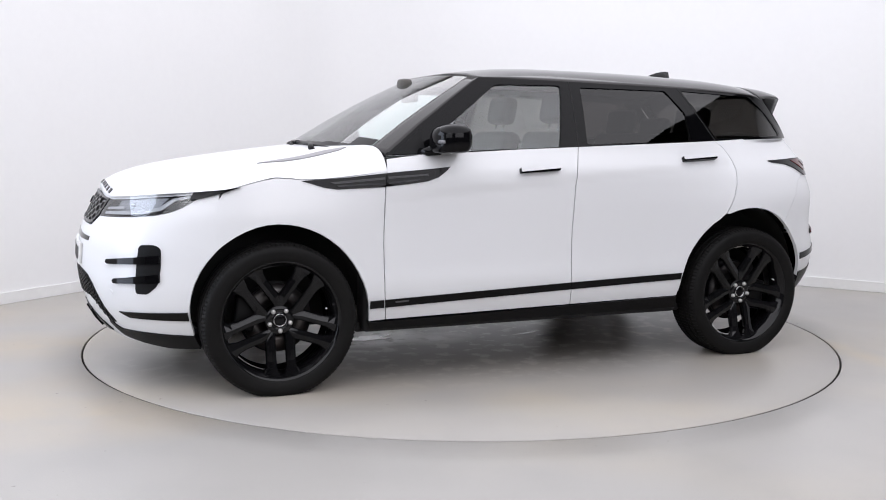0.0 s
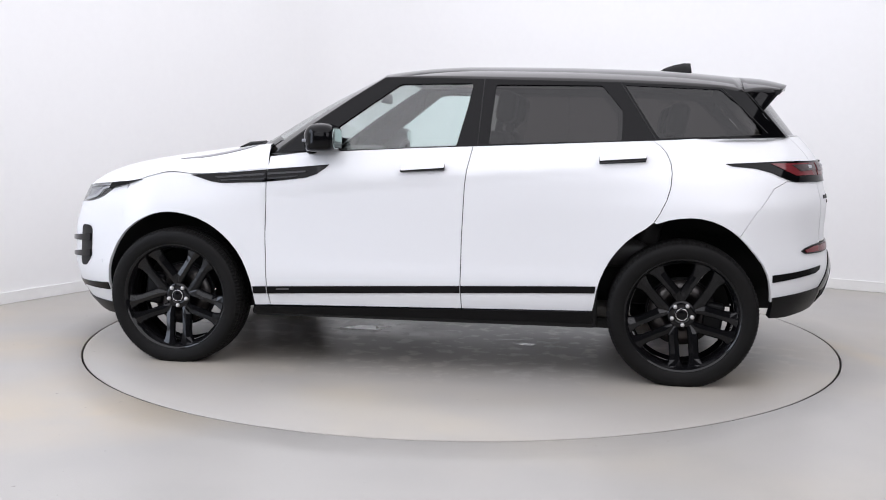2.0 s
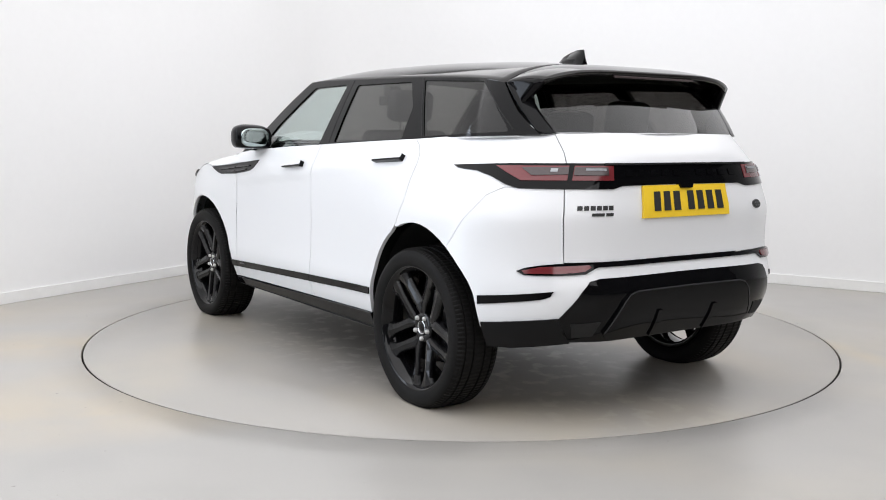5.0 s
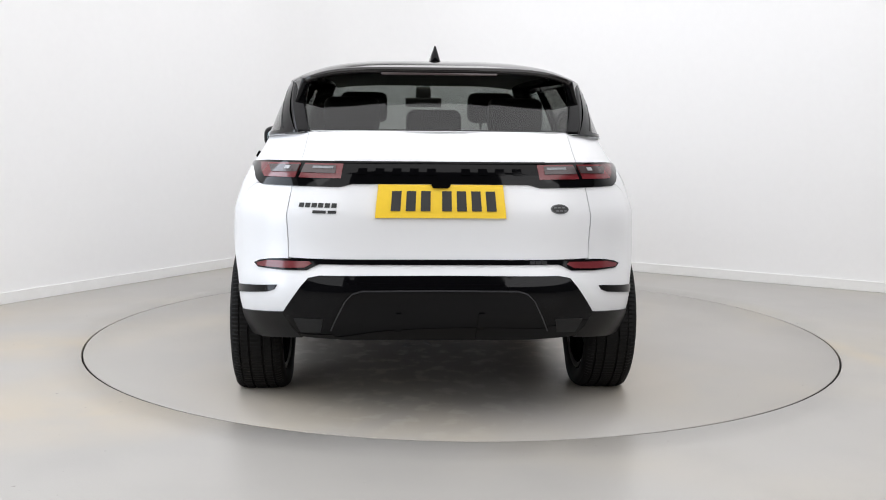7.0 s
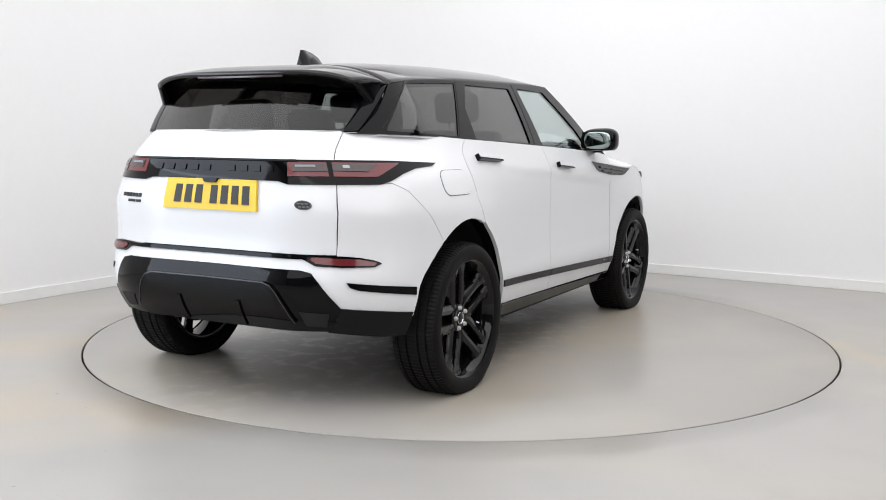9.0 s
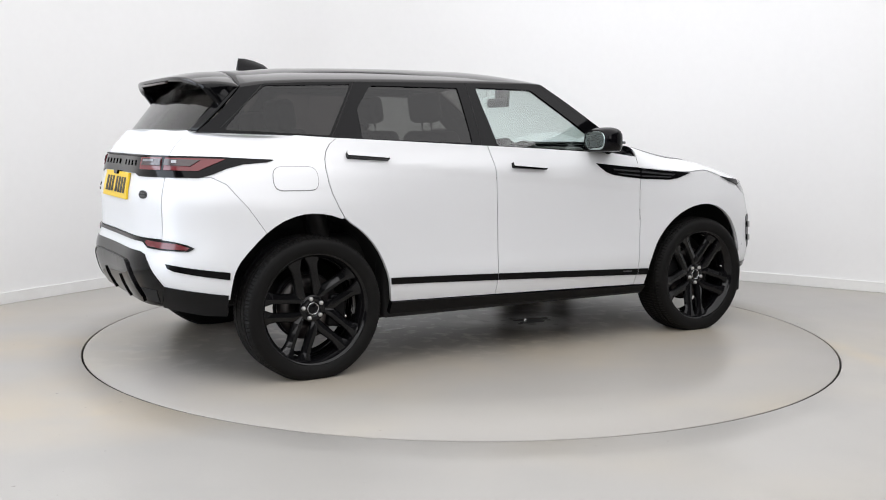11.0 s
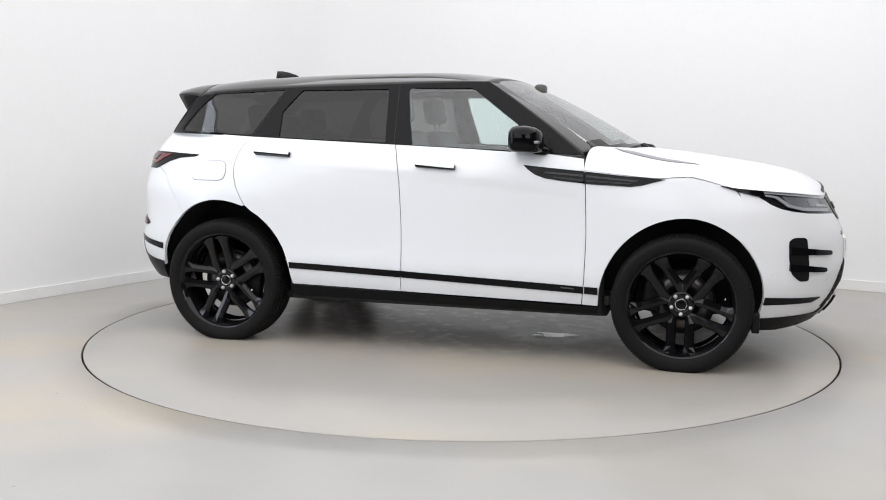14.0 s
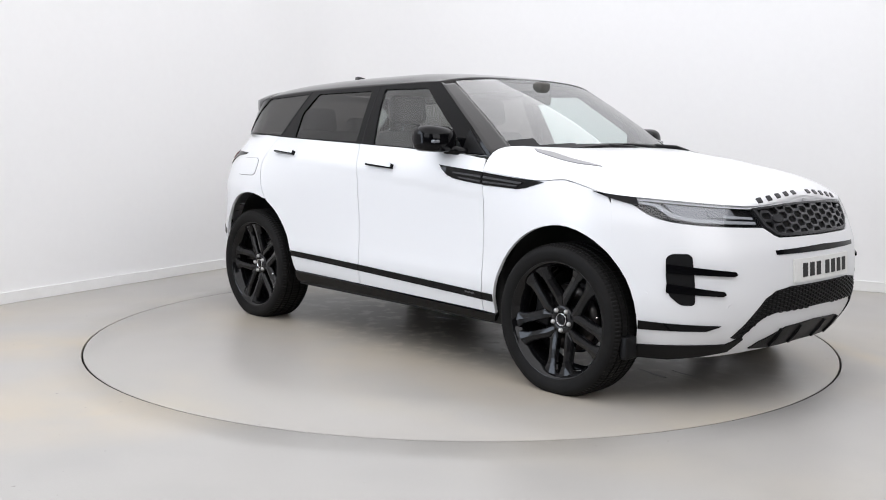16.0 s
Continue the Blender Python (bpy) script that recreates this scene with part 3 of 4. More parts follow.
def shelf(s, v):
    """The ledge from the body's shoulder in to the cabin side."""
    zb = lerp(-s, [(-x, z) for x, z in SIDE_BELT]) 
    a, b = shell(s, zb + .001), cabin(min(.8, s), zb + .001)
    q = a + (b - a) * v * 1.1
    return Vector((q.x, q.y, q.z + .004 * math.sin(math.pi * v) - .01 * v))


for sg in (1, -1):
    bm = sheet(lambda s, v: Vector((shelf(s, v).x, shelf(s, v).y * sg, shelf(s, v).z)), [.80 - 2.58 * i / 40 for i in range(41)], [0, .3, .6, 1])
    part("waist_rail", bm, WHITE, car)


def rear_screen(w, u):
    xe, ze = -1.842 + .204 * w, 1.243 + .223 * w
    ye = cabin(xe, ze).y
    xm, zm = -1.965 + .225 * w, 1.250 + .285 * w
    a = abs(u)
    return Vector((xm + (xe - xm) * a ** 2.4, ye * u, zm + (ze - zm) * a ** 3))


part("rear_window", sheet(rear_screen, W, [-.9 + 1.8 * j / 24 for j in range(25)]), REARGLASS, car, "dark privacy rear window")
for sg in (1, -1):
    part("rear_pillar", sheet(rear_screen, W, [sg * (.895 + .105 * j / 5) for j in range(6)], .01), GLOSS, car)


def rear_shelf(k, v):
    s = -1.74 + (2 * S_REAR + 2 * 1.74) * k
    a = shell(s, 1.249)
    u = a.y / .66
    b = rear_screen(0, max(-1, min(1, u)))
    return a + (b - a) * v * 1.05 + Vector((0, 0, .004 * math.sin(math.pi * v)))


part("tailgate_ledge", sheet(rear_shelf, [i / 40 for i in range(41)], [0, .35, .7, 1]), WHITE, car)


def spoiler_top(k, v):
    a = abs(v)
    r = roof_fn(1, v)
    tip = Vector((-1.892 + .075 * a ** 4, .585 * v, 1.521 - .045 * a ** 6))
    return r + (tip - r) * k + Vector((0, 0, .010 * math.sin(math.pi * k)))


part("roof_spoiler", sheet(spoiler_top, [i / 10 for i in range(11)], V33, .022), ROOF, car, "gloss black roof spoiler")
for sg in (1, -1):
    def fin_side(a, b):
        top = spoiler_top(a, sg * 1.0) 
        low = Vector((-1.645 - .07 * a, sg * (.632 + .012 * a), 1.455 - .095 * a))
        return top + (low - top) * b
    bm = sheet(fin_side, [0, .25, .5, .75, 1], [0, .2, .4, .6, .8, 1], .03)
    part("spoiler_fin", bm, GLOSS, car)
part("brake_light", box(-1.893, -1.880, -.25, .25, 1.492, 1.502, .002), SMOKE, car)
bm = bmesh.new()
secs = []
for x, zt in ((-1.420, 1.605), (-1.416, 1.632), (-1.410, 1.660), (-1.37, 1.660), (-1.32, 1.650), (-1.265, 1.632), (-1.225, 1.605)):
    wd = .034 if x > -1.405 else .026
    wd *= 1 if x < -1.28 else .7 if x < -1.24 else .2
    secs.append([bm.verts.new(p) for p in ((x, wd, 1.578), (x, wd * .6, 1.578 + (zt - 1.578) * .45), (x, wd * .12, zt), (x, -wd * .12, zt), (x, -wd * .6, 1.578 + (zt - 1.578) * .45), (x, -wd, 1.578))])
for a, b in zip(secs, secs[1:]):
    for k in range(5):
        bm.faces.new((a[k], a[k + 1], b[k + 1], b[k])).smooth = True
bm.faces.new(secs[0])
bmesh.ops.recalc_face_normals(bm, faces=bm.faces)
part("roof_antenna", bm, GLOSS, car, "gloss black shark-fin antenna")

# black trims on the flanks
panel("door_strip", [(.822, .4285), (.822, .3905), (-.2165, .4285), (-.2165, .4655)], GLOSS, off=.006, thick=.012, parent=front_door)
panel("door_strip", [(-.2215, .4655), (-.2215, .4285), (-.906, .453), (-.910, .488)], GLOSS, off=.006, thick=.012, parent=rear_door)
panel("wing_strip", [(.9, .4265), (.9, .388), (.828, .3905), (.828, .4285)], GLOSS, off=.006, thick=.012, parent=fender)
panel("rocker_panel", [(.905, .318), (.4, .327), (-.225, .341), (-.895, .356), (-.90, .292), (.4, .284), (.89, .282)], GLOSS, off=.010, thick=.03)
VENT = [(1.237, 1.016), (1.03, 1.029), (.8145, 1.050), (.8205, .984), (1.06, .974), (1.12, .982)]
VENT_D = [(.8105, 1.051), (.60, 1.068), (.478, 1.079), (.505, 1.055), (.545, 1.028), (.60, 1.010), (.70, .997), (.8165, .986)]
vent_w = panel("wing_vent", VENT, GLOSS, off=.004, thick=.012, parent=fender)
vent_d = panel("door_vent", VENT_D, GLOSS, off=.004, thick=.012, parent=front_door)
panel("vent_blade", [(1.10, 1.008), (.825, 1.030), (.825, 1.019), (1.08, .999)], TRIM, off=.011, thick=.008, parent=fender)
panel("vent_blade", [(1.07, .993), (.825, 1.006), (.825, .996), (1.06, .986)], TRIM, off=.011, thick=.008, parent=fender)
panel("vent_blade", [(.808, 1.032), (.60, 1.046), (.60, 1.037), (.808, 1.021)], TRIM, off=.011, thick=.008, parent=front_door)
panel("vent_blade", [(.808, 1.008), (.64, 1.021), (.66, 1.012), (.808, .998)], TRIM, off=.011, thick=.008, parent=front_door)
for owner, s0, z0, s1, z1 in ((front_door, .092, 1.053, -.130, 1.068), (rear_door, -.914, 1.110, -1.139, 1.124)):
    body = panel("door_handle", rounded([(s0 + .003, z0 - .010), (s1 - .003, z1 - .012), (s1 - .004, z1 + .017), (s0 + .004, z0 + .017)], .006), GLOSS, off=.024, thick=.028, step=.04, parent=owner, label="black pop-out handle with a white face")
    panel("handle_face", rounded([(s0 + .002, z0 - .002), (s1 - .002, z1 - .003), (s1 - .003, z1 + .017), (s0 + .003, z0 + .017)], .006), WHITE, off=.026, thick=.004, step=.04, parent=body)
panel("model_bar", [(.77, .4195), (.70, .4225), (.70, .4155), (.77, .4125)], SILVER, off=.0085, thick=.004, parent=front_door)
part("fuel_flap_seam", skin(rounded([(-1.5685, 1.0755), (-1.3165, 1.0755), (-1.3165, .9565), (-1.5685, .9565)], .052, 6), shell, .0015, .003, .03, (), True), GREY, car)
part("fuel_flap", skin(rounded([(-1.565, 1.072), (-1.32, 1.072), (-1.32, .960), (-1.565, .960)], .05, 6), shell, .004, .004, .03, (), True), WHITE, car)

# ---- front lamps, grille, intakes ----
LAMP_TOP = [(1.642, .979), (1.72, .9735), (1.84, .962), (2.0, .951), (2.15, .940), (2.29, .929), (2.352, .924)]
housing = panel("headlight", LAMP_TOP + [(2.392, .838)] + [(s, z + .004) for s, z in LAMP_LOW[:-1]], PLASTIC, off=-.022, thick=.02, step=.04, label="black-rimmed clear headlight")
panel("reflector_bowl", [(1.93, .942), (2.10, .930), (2.25, .920), (2.27, .875), (2.08, .868), (1.97, .880)], LAMP, off=-.014, thick=.006, step=.03, parent=housing)
panel("projector_lens", rounded([(2.12, .918), (2.20, .914), (2.21, .882), (2.12, .882)], .015), LAMP, off=-.010, thick=.008, step=.02, parent=housing)
panel("daytime_strip", [(1.80, .951), (1.90, .938), (1.96, .895), (2.06, .876), (2.36, .862), (2.36, .850), (2.05, .862), (1.94, .882), (1.875, .93), (1.79, .944)], BRIGHT, off=-.008, thick=.006, step=.03, parent=housing)
panel("indicator_strip", [(2.19, .893), (2.35, .882), (2.352, .872), (2.19, .881)], BRIGHT, off=-.008, thick=.005, step=.03, parent=housing)
panel("lamp_cover", LAMP_TOP + [(2.388, .835)] + LAMP_LOW[:-1], LENS, off=.001, thick=.003, step=.06, parent=housing, label="clear lamp cover")

panel("lamp_trim", [(1.570, .987), (1.645, .975), (1.72, .969), (1.80, .962), (1.80, .928), (1.75, .936), (1.69, .950), (1.63, .967)], GLOSS, off=.012, thick=.014, step=.03)
grille_half = [(S_MID, .934), (2.6, .931), (2.362, .918), (2.40, .838), (2.455, .800), (2.50, .791), (S_MID, .788)]
grille = panel("grille", across(grille_half, S_MID), CAVITY, both=False, off=-.03, thick=.012, label="dark grille with grey honeycomb bars")[0]
rim_in = [(S_MID, .926), (2.6, .923), (2.385, .910), (2.414, .845), (2.465, .812), (2.505, .804), (S_MID, .801)]
panel("grille_frame", across(grille_half, S_MID), TRIM, both=False, off=.004, thick=.035, holes=(across(rim_in, S_MID),), step=.03, parent=grille)


def lattice(s0, s1, z0, z1, pitch, high, wide, keep, off, deep):
    """Bars of a honeycomb, laid over the body's surface."""
    bm = bmesh.new()

    def bar(a, b):
        if not (inside(a, keep) and inside(b, keep)):
            return
        pts = []
        d = Vector((b[0] - a[0], b[1] - a[1]))
        n = Vector((-d.y, d.x)).normalized() * wide / 2
        for lift in (off, off - deep):
            for p, sg in ((a, 1), (b, 1), (b, -1), (a, -1)):
                q = (p[0] + n.x * sg, p[1] + n.y * sg)
                pts.append(bm.verts.new(shell(*q) + outward(shell, *q) * lift))
        for f in ((0, 1, 2, 3), (0, 4, 5, 1), (1, 5, 6, 2), (2, 6, 7, 3), (3, 7, 4, 0)):
            bm.faces.new([pts[i] for i in f])
    w, e, h = pitch * .62, pitch * .38, high
    for i in range(int((s1 - s0) / pitch) + 2):
        for j in range(int((z1 - z0) / (2 * h)) + 2):
            s, z = s0 + i * (w + e) , z0 + 2 * h * j + (h if i % 2 else 0)
            bar((s - e, z + h), (s + e, z + h))
            bar((s + e, z + h), (s + w, z))
            bar((s + w, z), (s + e, z - h))
    bmesh.ops.recalc_face_normals(bm, faces=bm.faces)
    return bm


part("honeycomb", lattice(2.36, 3.26, .785, .925, .062, .0195, .0105, across([(S_MID, .931), (2.6, .928), (2.375, .914), (2.408, .842), (2.46, .806), (2.505, .797), (S_MID, .794)], S_MID), .001, .012), SILVER, grille, "grey metal honeycomb bars")
panel("badge", arc(S_MID + .30, .868, .036, .019, 0, 340, 17), TRIM, both=False, off=.010, thick=.01, step=.02, parent=grille, label="small dark oval badge")
# blank bars where the maker's letters stand, on the bonnet's lip
CROWN = [hood(2.15 + (S_FRONT - .004 - 2.15) * i / 90, -1 + j / 60) for i in range(91) for j in range(121)]
CROWN_XY = np.array([(p.x, p.y) for p in CROWN])
LIP = sorted((shell(s, lerp(s, HOOD_Z)).y, shell(s, lerp(s, HOOD_Z)).x) for s in (2.1 + .02 * i for i in range(35)))


def on_crown(y, back):
    x = lerp(abs(y), LIP) - back
    k = int(np.argmin(np.hypot(CROWN_XY[:, 0] - x, CROWN_XY[:, 1] - y)))
    return Vector((x, y, CROWN[k].z))


for k in range(11):
    if k == 5:
        continue
    y = -.36 + .072 * k
    lowp = [on_crown(y + d, b) for d, b in ((-.016, .006), (.016, .006), (.016, .022), (-.016, .022))]
    bm = bmesh.new()
    vs = [bm.verts.new(p - Vector((0, 0, .004))) for p in lowp] + [bm.verts.new(p + Vector((.002, 0, .005))) for p in lowp]
    for f in ((4, 5, 6, 7), (0, 1, 5, 4), (1, 2, 6, 5), (2, 3, 7, 6), (3, 0, 4, 7)):
        bm.faces.new([vs[i] for i in f])
    bmesh.ops.recalc_face_normals(bm, faces=bm.faces)
    part("emblem_bar", bm, TRIM, car)

slot = [(S_MID, .738), (2.42, .731), (2.425, .711), (S_MID, .709)]
panel("bumper_slot", across(slot, S_MID), GLOSS, both=False, off=.003, thick=.01, step=.04)
panel("lower_intake", across([(S_MID, .562), (2.52, .562), (2.42, .548), (2.36, .515), (2.215, .335), (2.262, .325), (2.33, .40), (2.38, .432), (2.45, .445), (S_MID, .448)], S_MID), CAVITY, both=False, off=.003, thick=.01, step=.04)
part("intake_mesh", lattice(2.2, 3.42, .33, .56, .026, .009, .0045, across([(S_MID, .562), (2.52, .562), (2.42, .548), (2.36, .515), (2.215, .335), (2.262, .325), (2.33, .40), (2.38, .432), (2.45, .445), (S_MID, .448)], S_MID), .008, .008), PLASTIC, car)
panel("front_skid_plate", across([(S_MID, .375), (2.55, .365), (2.40, .305), (2.36, .27), (2.5, .262), (S_MID, .268)], S_MID), PLASTIC, both=False, off=.006, thick=.02, step=.04, label="dark grey skid plate")
for s in (2.52, 2.68, 2.92, 3.08):
    panel("skid_rib", [(s, .36), (s + .012, .36), (s + .03, .275), (s + .01, .275)], PLASTIC, both=False, off=.016, thick=.016, step=.05)
FOG = rounded([(1.885, .705), (1.915, .722), (1.985, .722), (2.0, .71), (2.018, .492), (1.955, .492), (1.90, .535), (1.885, .61)], .018)
fog = panel("bumper_intake", FOG, PLASTIC, off=.003, thick=.01, step=.03)
for z0, far in ((.660, 2.20), (.572, 2.15)):
    panel("intake_blade", rounded([(1.888, z0 + .016), (far - .01, z0 - .016), (far, z0 - .030), (far - .015, z0 - .038), (1.888, z0 - .024)], .006), GLOSS, off=.014, thick=.016, step=.03, parent=fog)
panel("front_side_strip", [(1.774, .410), (2.15, .396), (2.085, .372), (1.774, .370)], GLOSS, off=.006, thick=.012, step=.04)
panel("front_valance", [(1.772, .292), (2.0, .298), (2.20, .302), (2.275, .338), (2.285, .325), (2.24, .262), (2.10, .238), (1.95, .222), (1.772, .225)], PLASTIC, off=.006, thick=.03, step=.04)
panel("parking_sensor", arc(2.18, .488, .011, .011, 0, 330, 11), WHITE, off=.003, thick=.004, step=.02)
panel("parking_sensor", arc(1.80, .532, .011, .011, 0, 330, 11), WHITE, off=.003, thick=.004, step=.02)


def plate(name, mid, z0, z1, w, mat, label):
    base = [(mid - w / 2, z0), (mid + w / 2, z0), (mid + w / 2, z1), (mid - w / 2, z1)]
    ob = panel(name, base, mat, both=False, off=.014, thick=.012, step=.06, label=label)[0]
    h = z1 - z0
    for k in range(7):
        s = mid - w * .43 + k * w * .115 + (w * .05 if k > 3 else 0)
        panel("plate_bar", [(s, z0 + h * .2), (s + w * .075, z0 + h * .2), (s + w * .075, z1 - h * .2), (s, z1 - h * .2)], INK, both=False, off=.0165, thick=.002, step=.1, parent=ob)


plate("front_plate", S_MID + .01, .578, .684, .52, PLATE, "white registration plate with dark bars")
plate("rear_plate", S_REAR, .893, 1.028, .535, YELLOW, "yellow registration plate with black bars")

# ---- tail ----
tail_half = [(S_REAR, 1.122), (-2.16, 1.122), (-1.87, 1.119), (-1.72, 1.113), (-1.552, 1.106), (-1.585, 1.096), (-1.71, 1.086), (-1.80, 1.064), (-1.88, 1.034), (-1.94, 1.019), (-2.36, 1.017), (-2.41, 1.03), (S_REAR, 1.032)]
tail = panel("tail_light_bar", across(tail_half, S_REAR), GLOSS, both=False, off=.006, thick=.02, step=.04, label="full-width black tail light bar")[0]
panel("tail_ridge", [(S_REAR, 1.121), (-2.30, 1.121), (-2.30, 1.114), (S_REAR, 1.114)], PLASTIC, off=.012, thick=.01, parent=tail)
L1 = [(-1.80, 1.107), (-2.135, 1.111), (-2.140, 1.052), (-1.945, 1.050), (-1.90, 1.068)]
L2 = [(-2.158, 1.111), (-2.345, 1.111), (-2.355, 1.052), (-2.160, 1.052)]
panel("outer_lamp", L1, RED, off=.009, thick=.006, step=.03, parent=tail, label="red tail lamp lens")
panel("inner_lamp", L2, RED, off=.009, thick=.006, step=.03, parent=tail, label="red tail lamp lens")
panel("lamp_core", [(-1.93, 1.100), (-2.135, 1.104), (-2.138, 1.075), (-1.985, 1.070)], SMOKE, off=.0125, thick=.004, step=.03, parent=tail)
panel("lamp_core", [(-2.160, 1.104), (-2.315, 1.104), (-2.325, 1.072), (-2.162, 1.072)], SMOKE, off=.0125, thick=.004, step=.03, parent=tail)
# Small light grey plates model the glints on the lamp cores.
panel("lamp_glint", [(-2.21, 1.099), (-2.305, 1.099), (-2.308, 1.090), (-2.21, 1.090)], LAMP, off=.0145, thick=.003, step=.03, parent=tail)
panel("lamp_glint", [(-2.06, 1.097), (-2.09, 1.097), (-2.09, 1.084), (-2.06, 1.084)], BRIGHT, off=.0145, thick=.003, step=.03, parent=tail)
for k in range(10):
    if k != 5:
        s = S_REAR + .37 - .077 * k
        panel("emblem_bar", [(s, 1.094), (s - .040, 1.094), (s - .040, 1.068), (s, 1.068)], GLOSS, both=False, off=.0105, thick=.005, step=.06, parent=tail, label="dark raised bar on the light bar")
panel("camera_pod", rounded([(S_REAR + .045, 1.033), (S_REAR - .045, 1.033), (S_REAR - .035, 1.012), (S_REAR + .035, 1.012)], .01), GLOSS, both=False, off=.026, thick=.03, step=.02, parent=tail)
panel("tailgate_badge", arc(-2.79 - .50, .930, .040, .0205, 0, 340, 20), SILVER, both=False, off=.004, thick=.005, step=.02, parent=tailgate, label="oval dark badge in a silver ring")
panel("badge_face", arc(-2.79 - .50, .930, .035, .0165, 0, 340, 20), INK, both=False, off=.006, thick=.004, step=.02, parent=tailgate)
for k in range(2):
    for j in range(3):
        s = -2.79 - .50 + .026 - .018 * j - .006 * k
        panel("badge_bar", [(s, .939 - .013 * k), (s - .013, .939 - .013 * k), (s - .013, .933 - .013 * k), (s, .933 - .013 * k)], SILVER, both=False, off=.0072, thick=.002, step=.05, parent=tailgate)
for k in range(6):
    s = -2.196 - .0285 * k
    panel("model_bar", [(s, .950), (s - .021, .950), (s - .021, .932), (s, .932)], INK, both=False, off=.004, thick=.004, step=.05, parent=tailgate)
panel("model_tag", [(-2.262, .920), (-2.318, .920), (-2.318, .908), (-2.262, .908)], INK, both=False, off=.004, thick=.004, step=.05, parent=tailgate)
panel("model_tag", [(-2.328, .920), (-2.362, .920), (-2.362, .908), (-2.328, .908)], INK, both=False, off=.004, thick=.004, step=.05, parent=tailgate)
brow = [(S_REAR, .714), (-2.13, .7125), (-2.06, .706), (-2.0, .695), (-1.962, .680), (-1.99, .664), (-2.13, .663), (-2.24, .668), (-2.285, .690), (-2.30, .695), (S_REAR, .694)]
brow_ob = panel("bumper_brow", across(brow, S_REAR), GLOSS, both=False, off=.008, thick=.012, step=.025)[0]
panel("rear_reflector", [(-1.985, .682), (-2.06, .699), (-2.255, .706), (-2.265, .695), (-2.235, .677), (-2.13, .670), (-1.995, .670)], RED, off=.0125, thick=.006, step=.025, parent=brow_ob, label="red rear reflector")
panel("rear_side_strip", [(-1.775, .566), (-1.95, .584), (-2.10, .600), (-2.085, .578), (-2.05, .566), (-1.78, .530)], GLOSS, off=.006, thick=.012, step=.04)
panel("rear_valance", [(-1.80, .452), (-1.95, .468), (-2.135, .486), (-2.16, .42), (-2.20, .372), (-1.95, .345), (-1.84, .345)], PLASTIC, off=.006, thick=.03, step=.04)
diff = [(S_REAR, .650), (-2.30, .648), (-2.25, .638), (-2.215, .60), (-2.128, .482), (-2.19, .378), (-2.40, .370), (S_REAR, .368)]
diff_ob = panel("rear_diffuser", across(diff, S_REAR), GLOSS, both=False, off=.006, thick=.03, step=.04)[0]
lower = [(S_REAR, .594), (-2.47, .592), (-2.43, .580), (-2.40, .55), (-2.33, .420), (-2.36, .386), (S_REAR, .384)]
panel("diffuser_plate", across(lower, S_REAR), GLOSS, both=False, off=.016, thick=.02, step=.04, parent=diff_ob)
# Lighter strip along the plate's upper edge, put in for its highlight.
EDGE = [(-2.335, .420), (-2.403, .55), (-2.433, .58), (-2.472, .5915), (S_REAR, .5935)]
panel("diffuser_highlight", EDGE + [(s - .006 if z < .56 else s, z - .006 if z > .56 else z) for s, z in EDGE[::-1]], TRIM, off=.0185, thick=.006, step=.03, parent=diff_ob)
panel("diffuser_pocket", [(-2.18, .462), (-2.31, .468), (-2.29, .405), (-2.20, .40)], CAVITY, off=.009, thick=.004, step=.05, parent=diff_ob)
for s in (S_REAR + .17, S_REAR - .17):
    panel("diffuser_rib", [(s - .012, .50), (s + .012, .50), (s + .018, .386), (s - .018, .386)], GLOSS, both=False, off=.024, thick=.02, step=.05, parent=diff_ob)
part("exhaust_silencer", moved(box(-.18, .16, -.36, .36, -.05, .05, .045), pose(-1.66, .1, .440)), STEEL, car)

# ---- wings' inner liners, floor pan ----
for x0, cz in ((1.352, .36), (-1.352, .37)):
    for sg in (1, -1):
        bm = bmesh.new()
        rings = []
        for k in range(27):
            a = radians(-2 + 184 * k / 26)
            c, s = math.cos(a) * .468, math.sin(a) * .485
            flare = .06 * max(0, math.cos(a)) ** 2 if x0 > 0 else .075 * max(0, -math.cos(a)) ** 2
            rings.append([bm.verts.new((x0 + c, sg * y, cz + s)) for y in (.84 - flare, .80 - flare, .56)])
        for a, b in zip(rings, rings[1:]):
            for j in range(2):
                bm.faces.new((a[j], b[j], b[j + 1], a[j + 1])).smooth = True
        bm.faces.new([r[2] for r in rings])
        bmesh.ops.recalc_face_normals(bm, faces=bm.faces)
        part("arch_liner", bm, CAVITY, car, "dark wheel arch liner")
part("underbody", box(-1.0, .95, -.80, .80, .25, .30, .02), CAVITY, car)
part("underbody", box(-1.84, -.98, -.55, .55, .34, .46, .03), CAVITY, car)
part("underbody", box(.93, 2.0, -.55, .55, .25, .45, .03), CAVITY, car)
part("engine_bay", box(.98, 1.98, -.54, .54, .44, .84, .05), CAVITY, car)
part("boot_floor", box(-1.95, -1.0, -.56, .56, .41, .78, .04), CAVITY, car)
for y in (-.80, .80):
    part("sill_inner", box(-.92, .92, y - .06, y + .06, .26, 1.05, .02), CAVITY, car)
    part("air_deflector", box(1.70, 1.74, y - .10, y - .02, .225, .33, .008), PLASTIC, car)

# ---- wheels ----
R_TYRE, AXLE = .373, .355


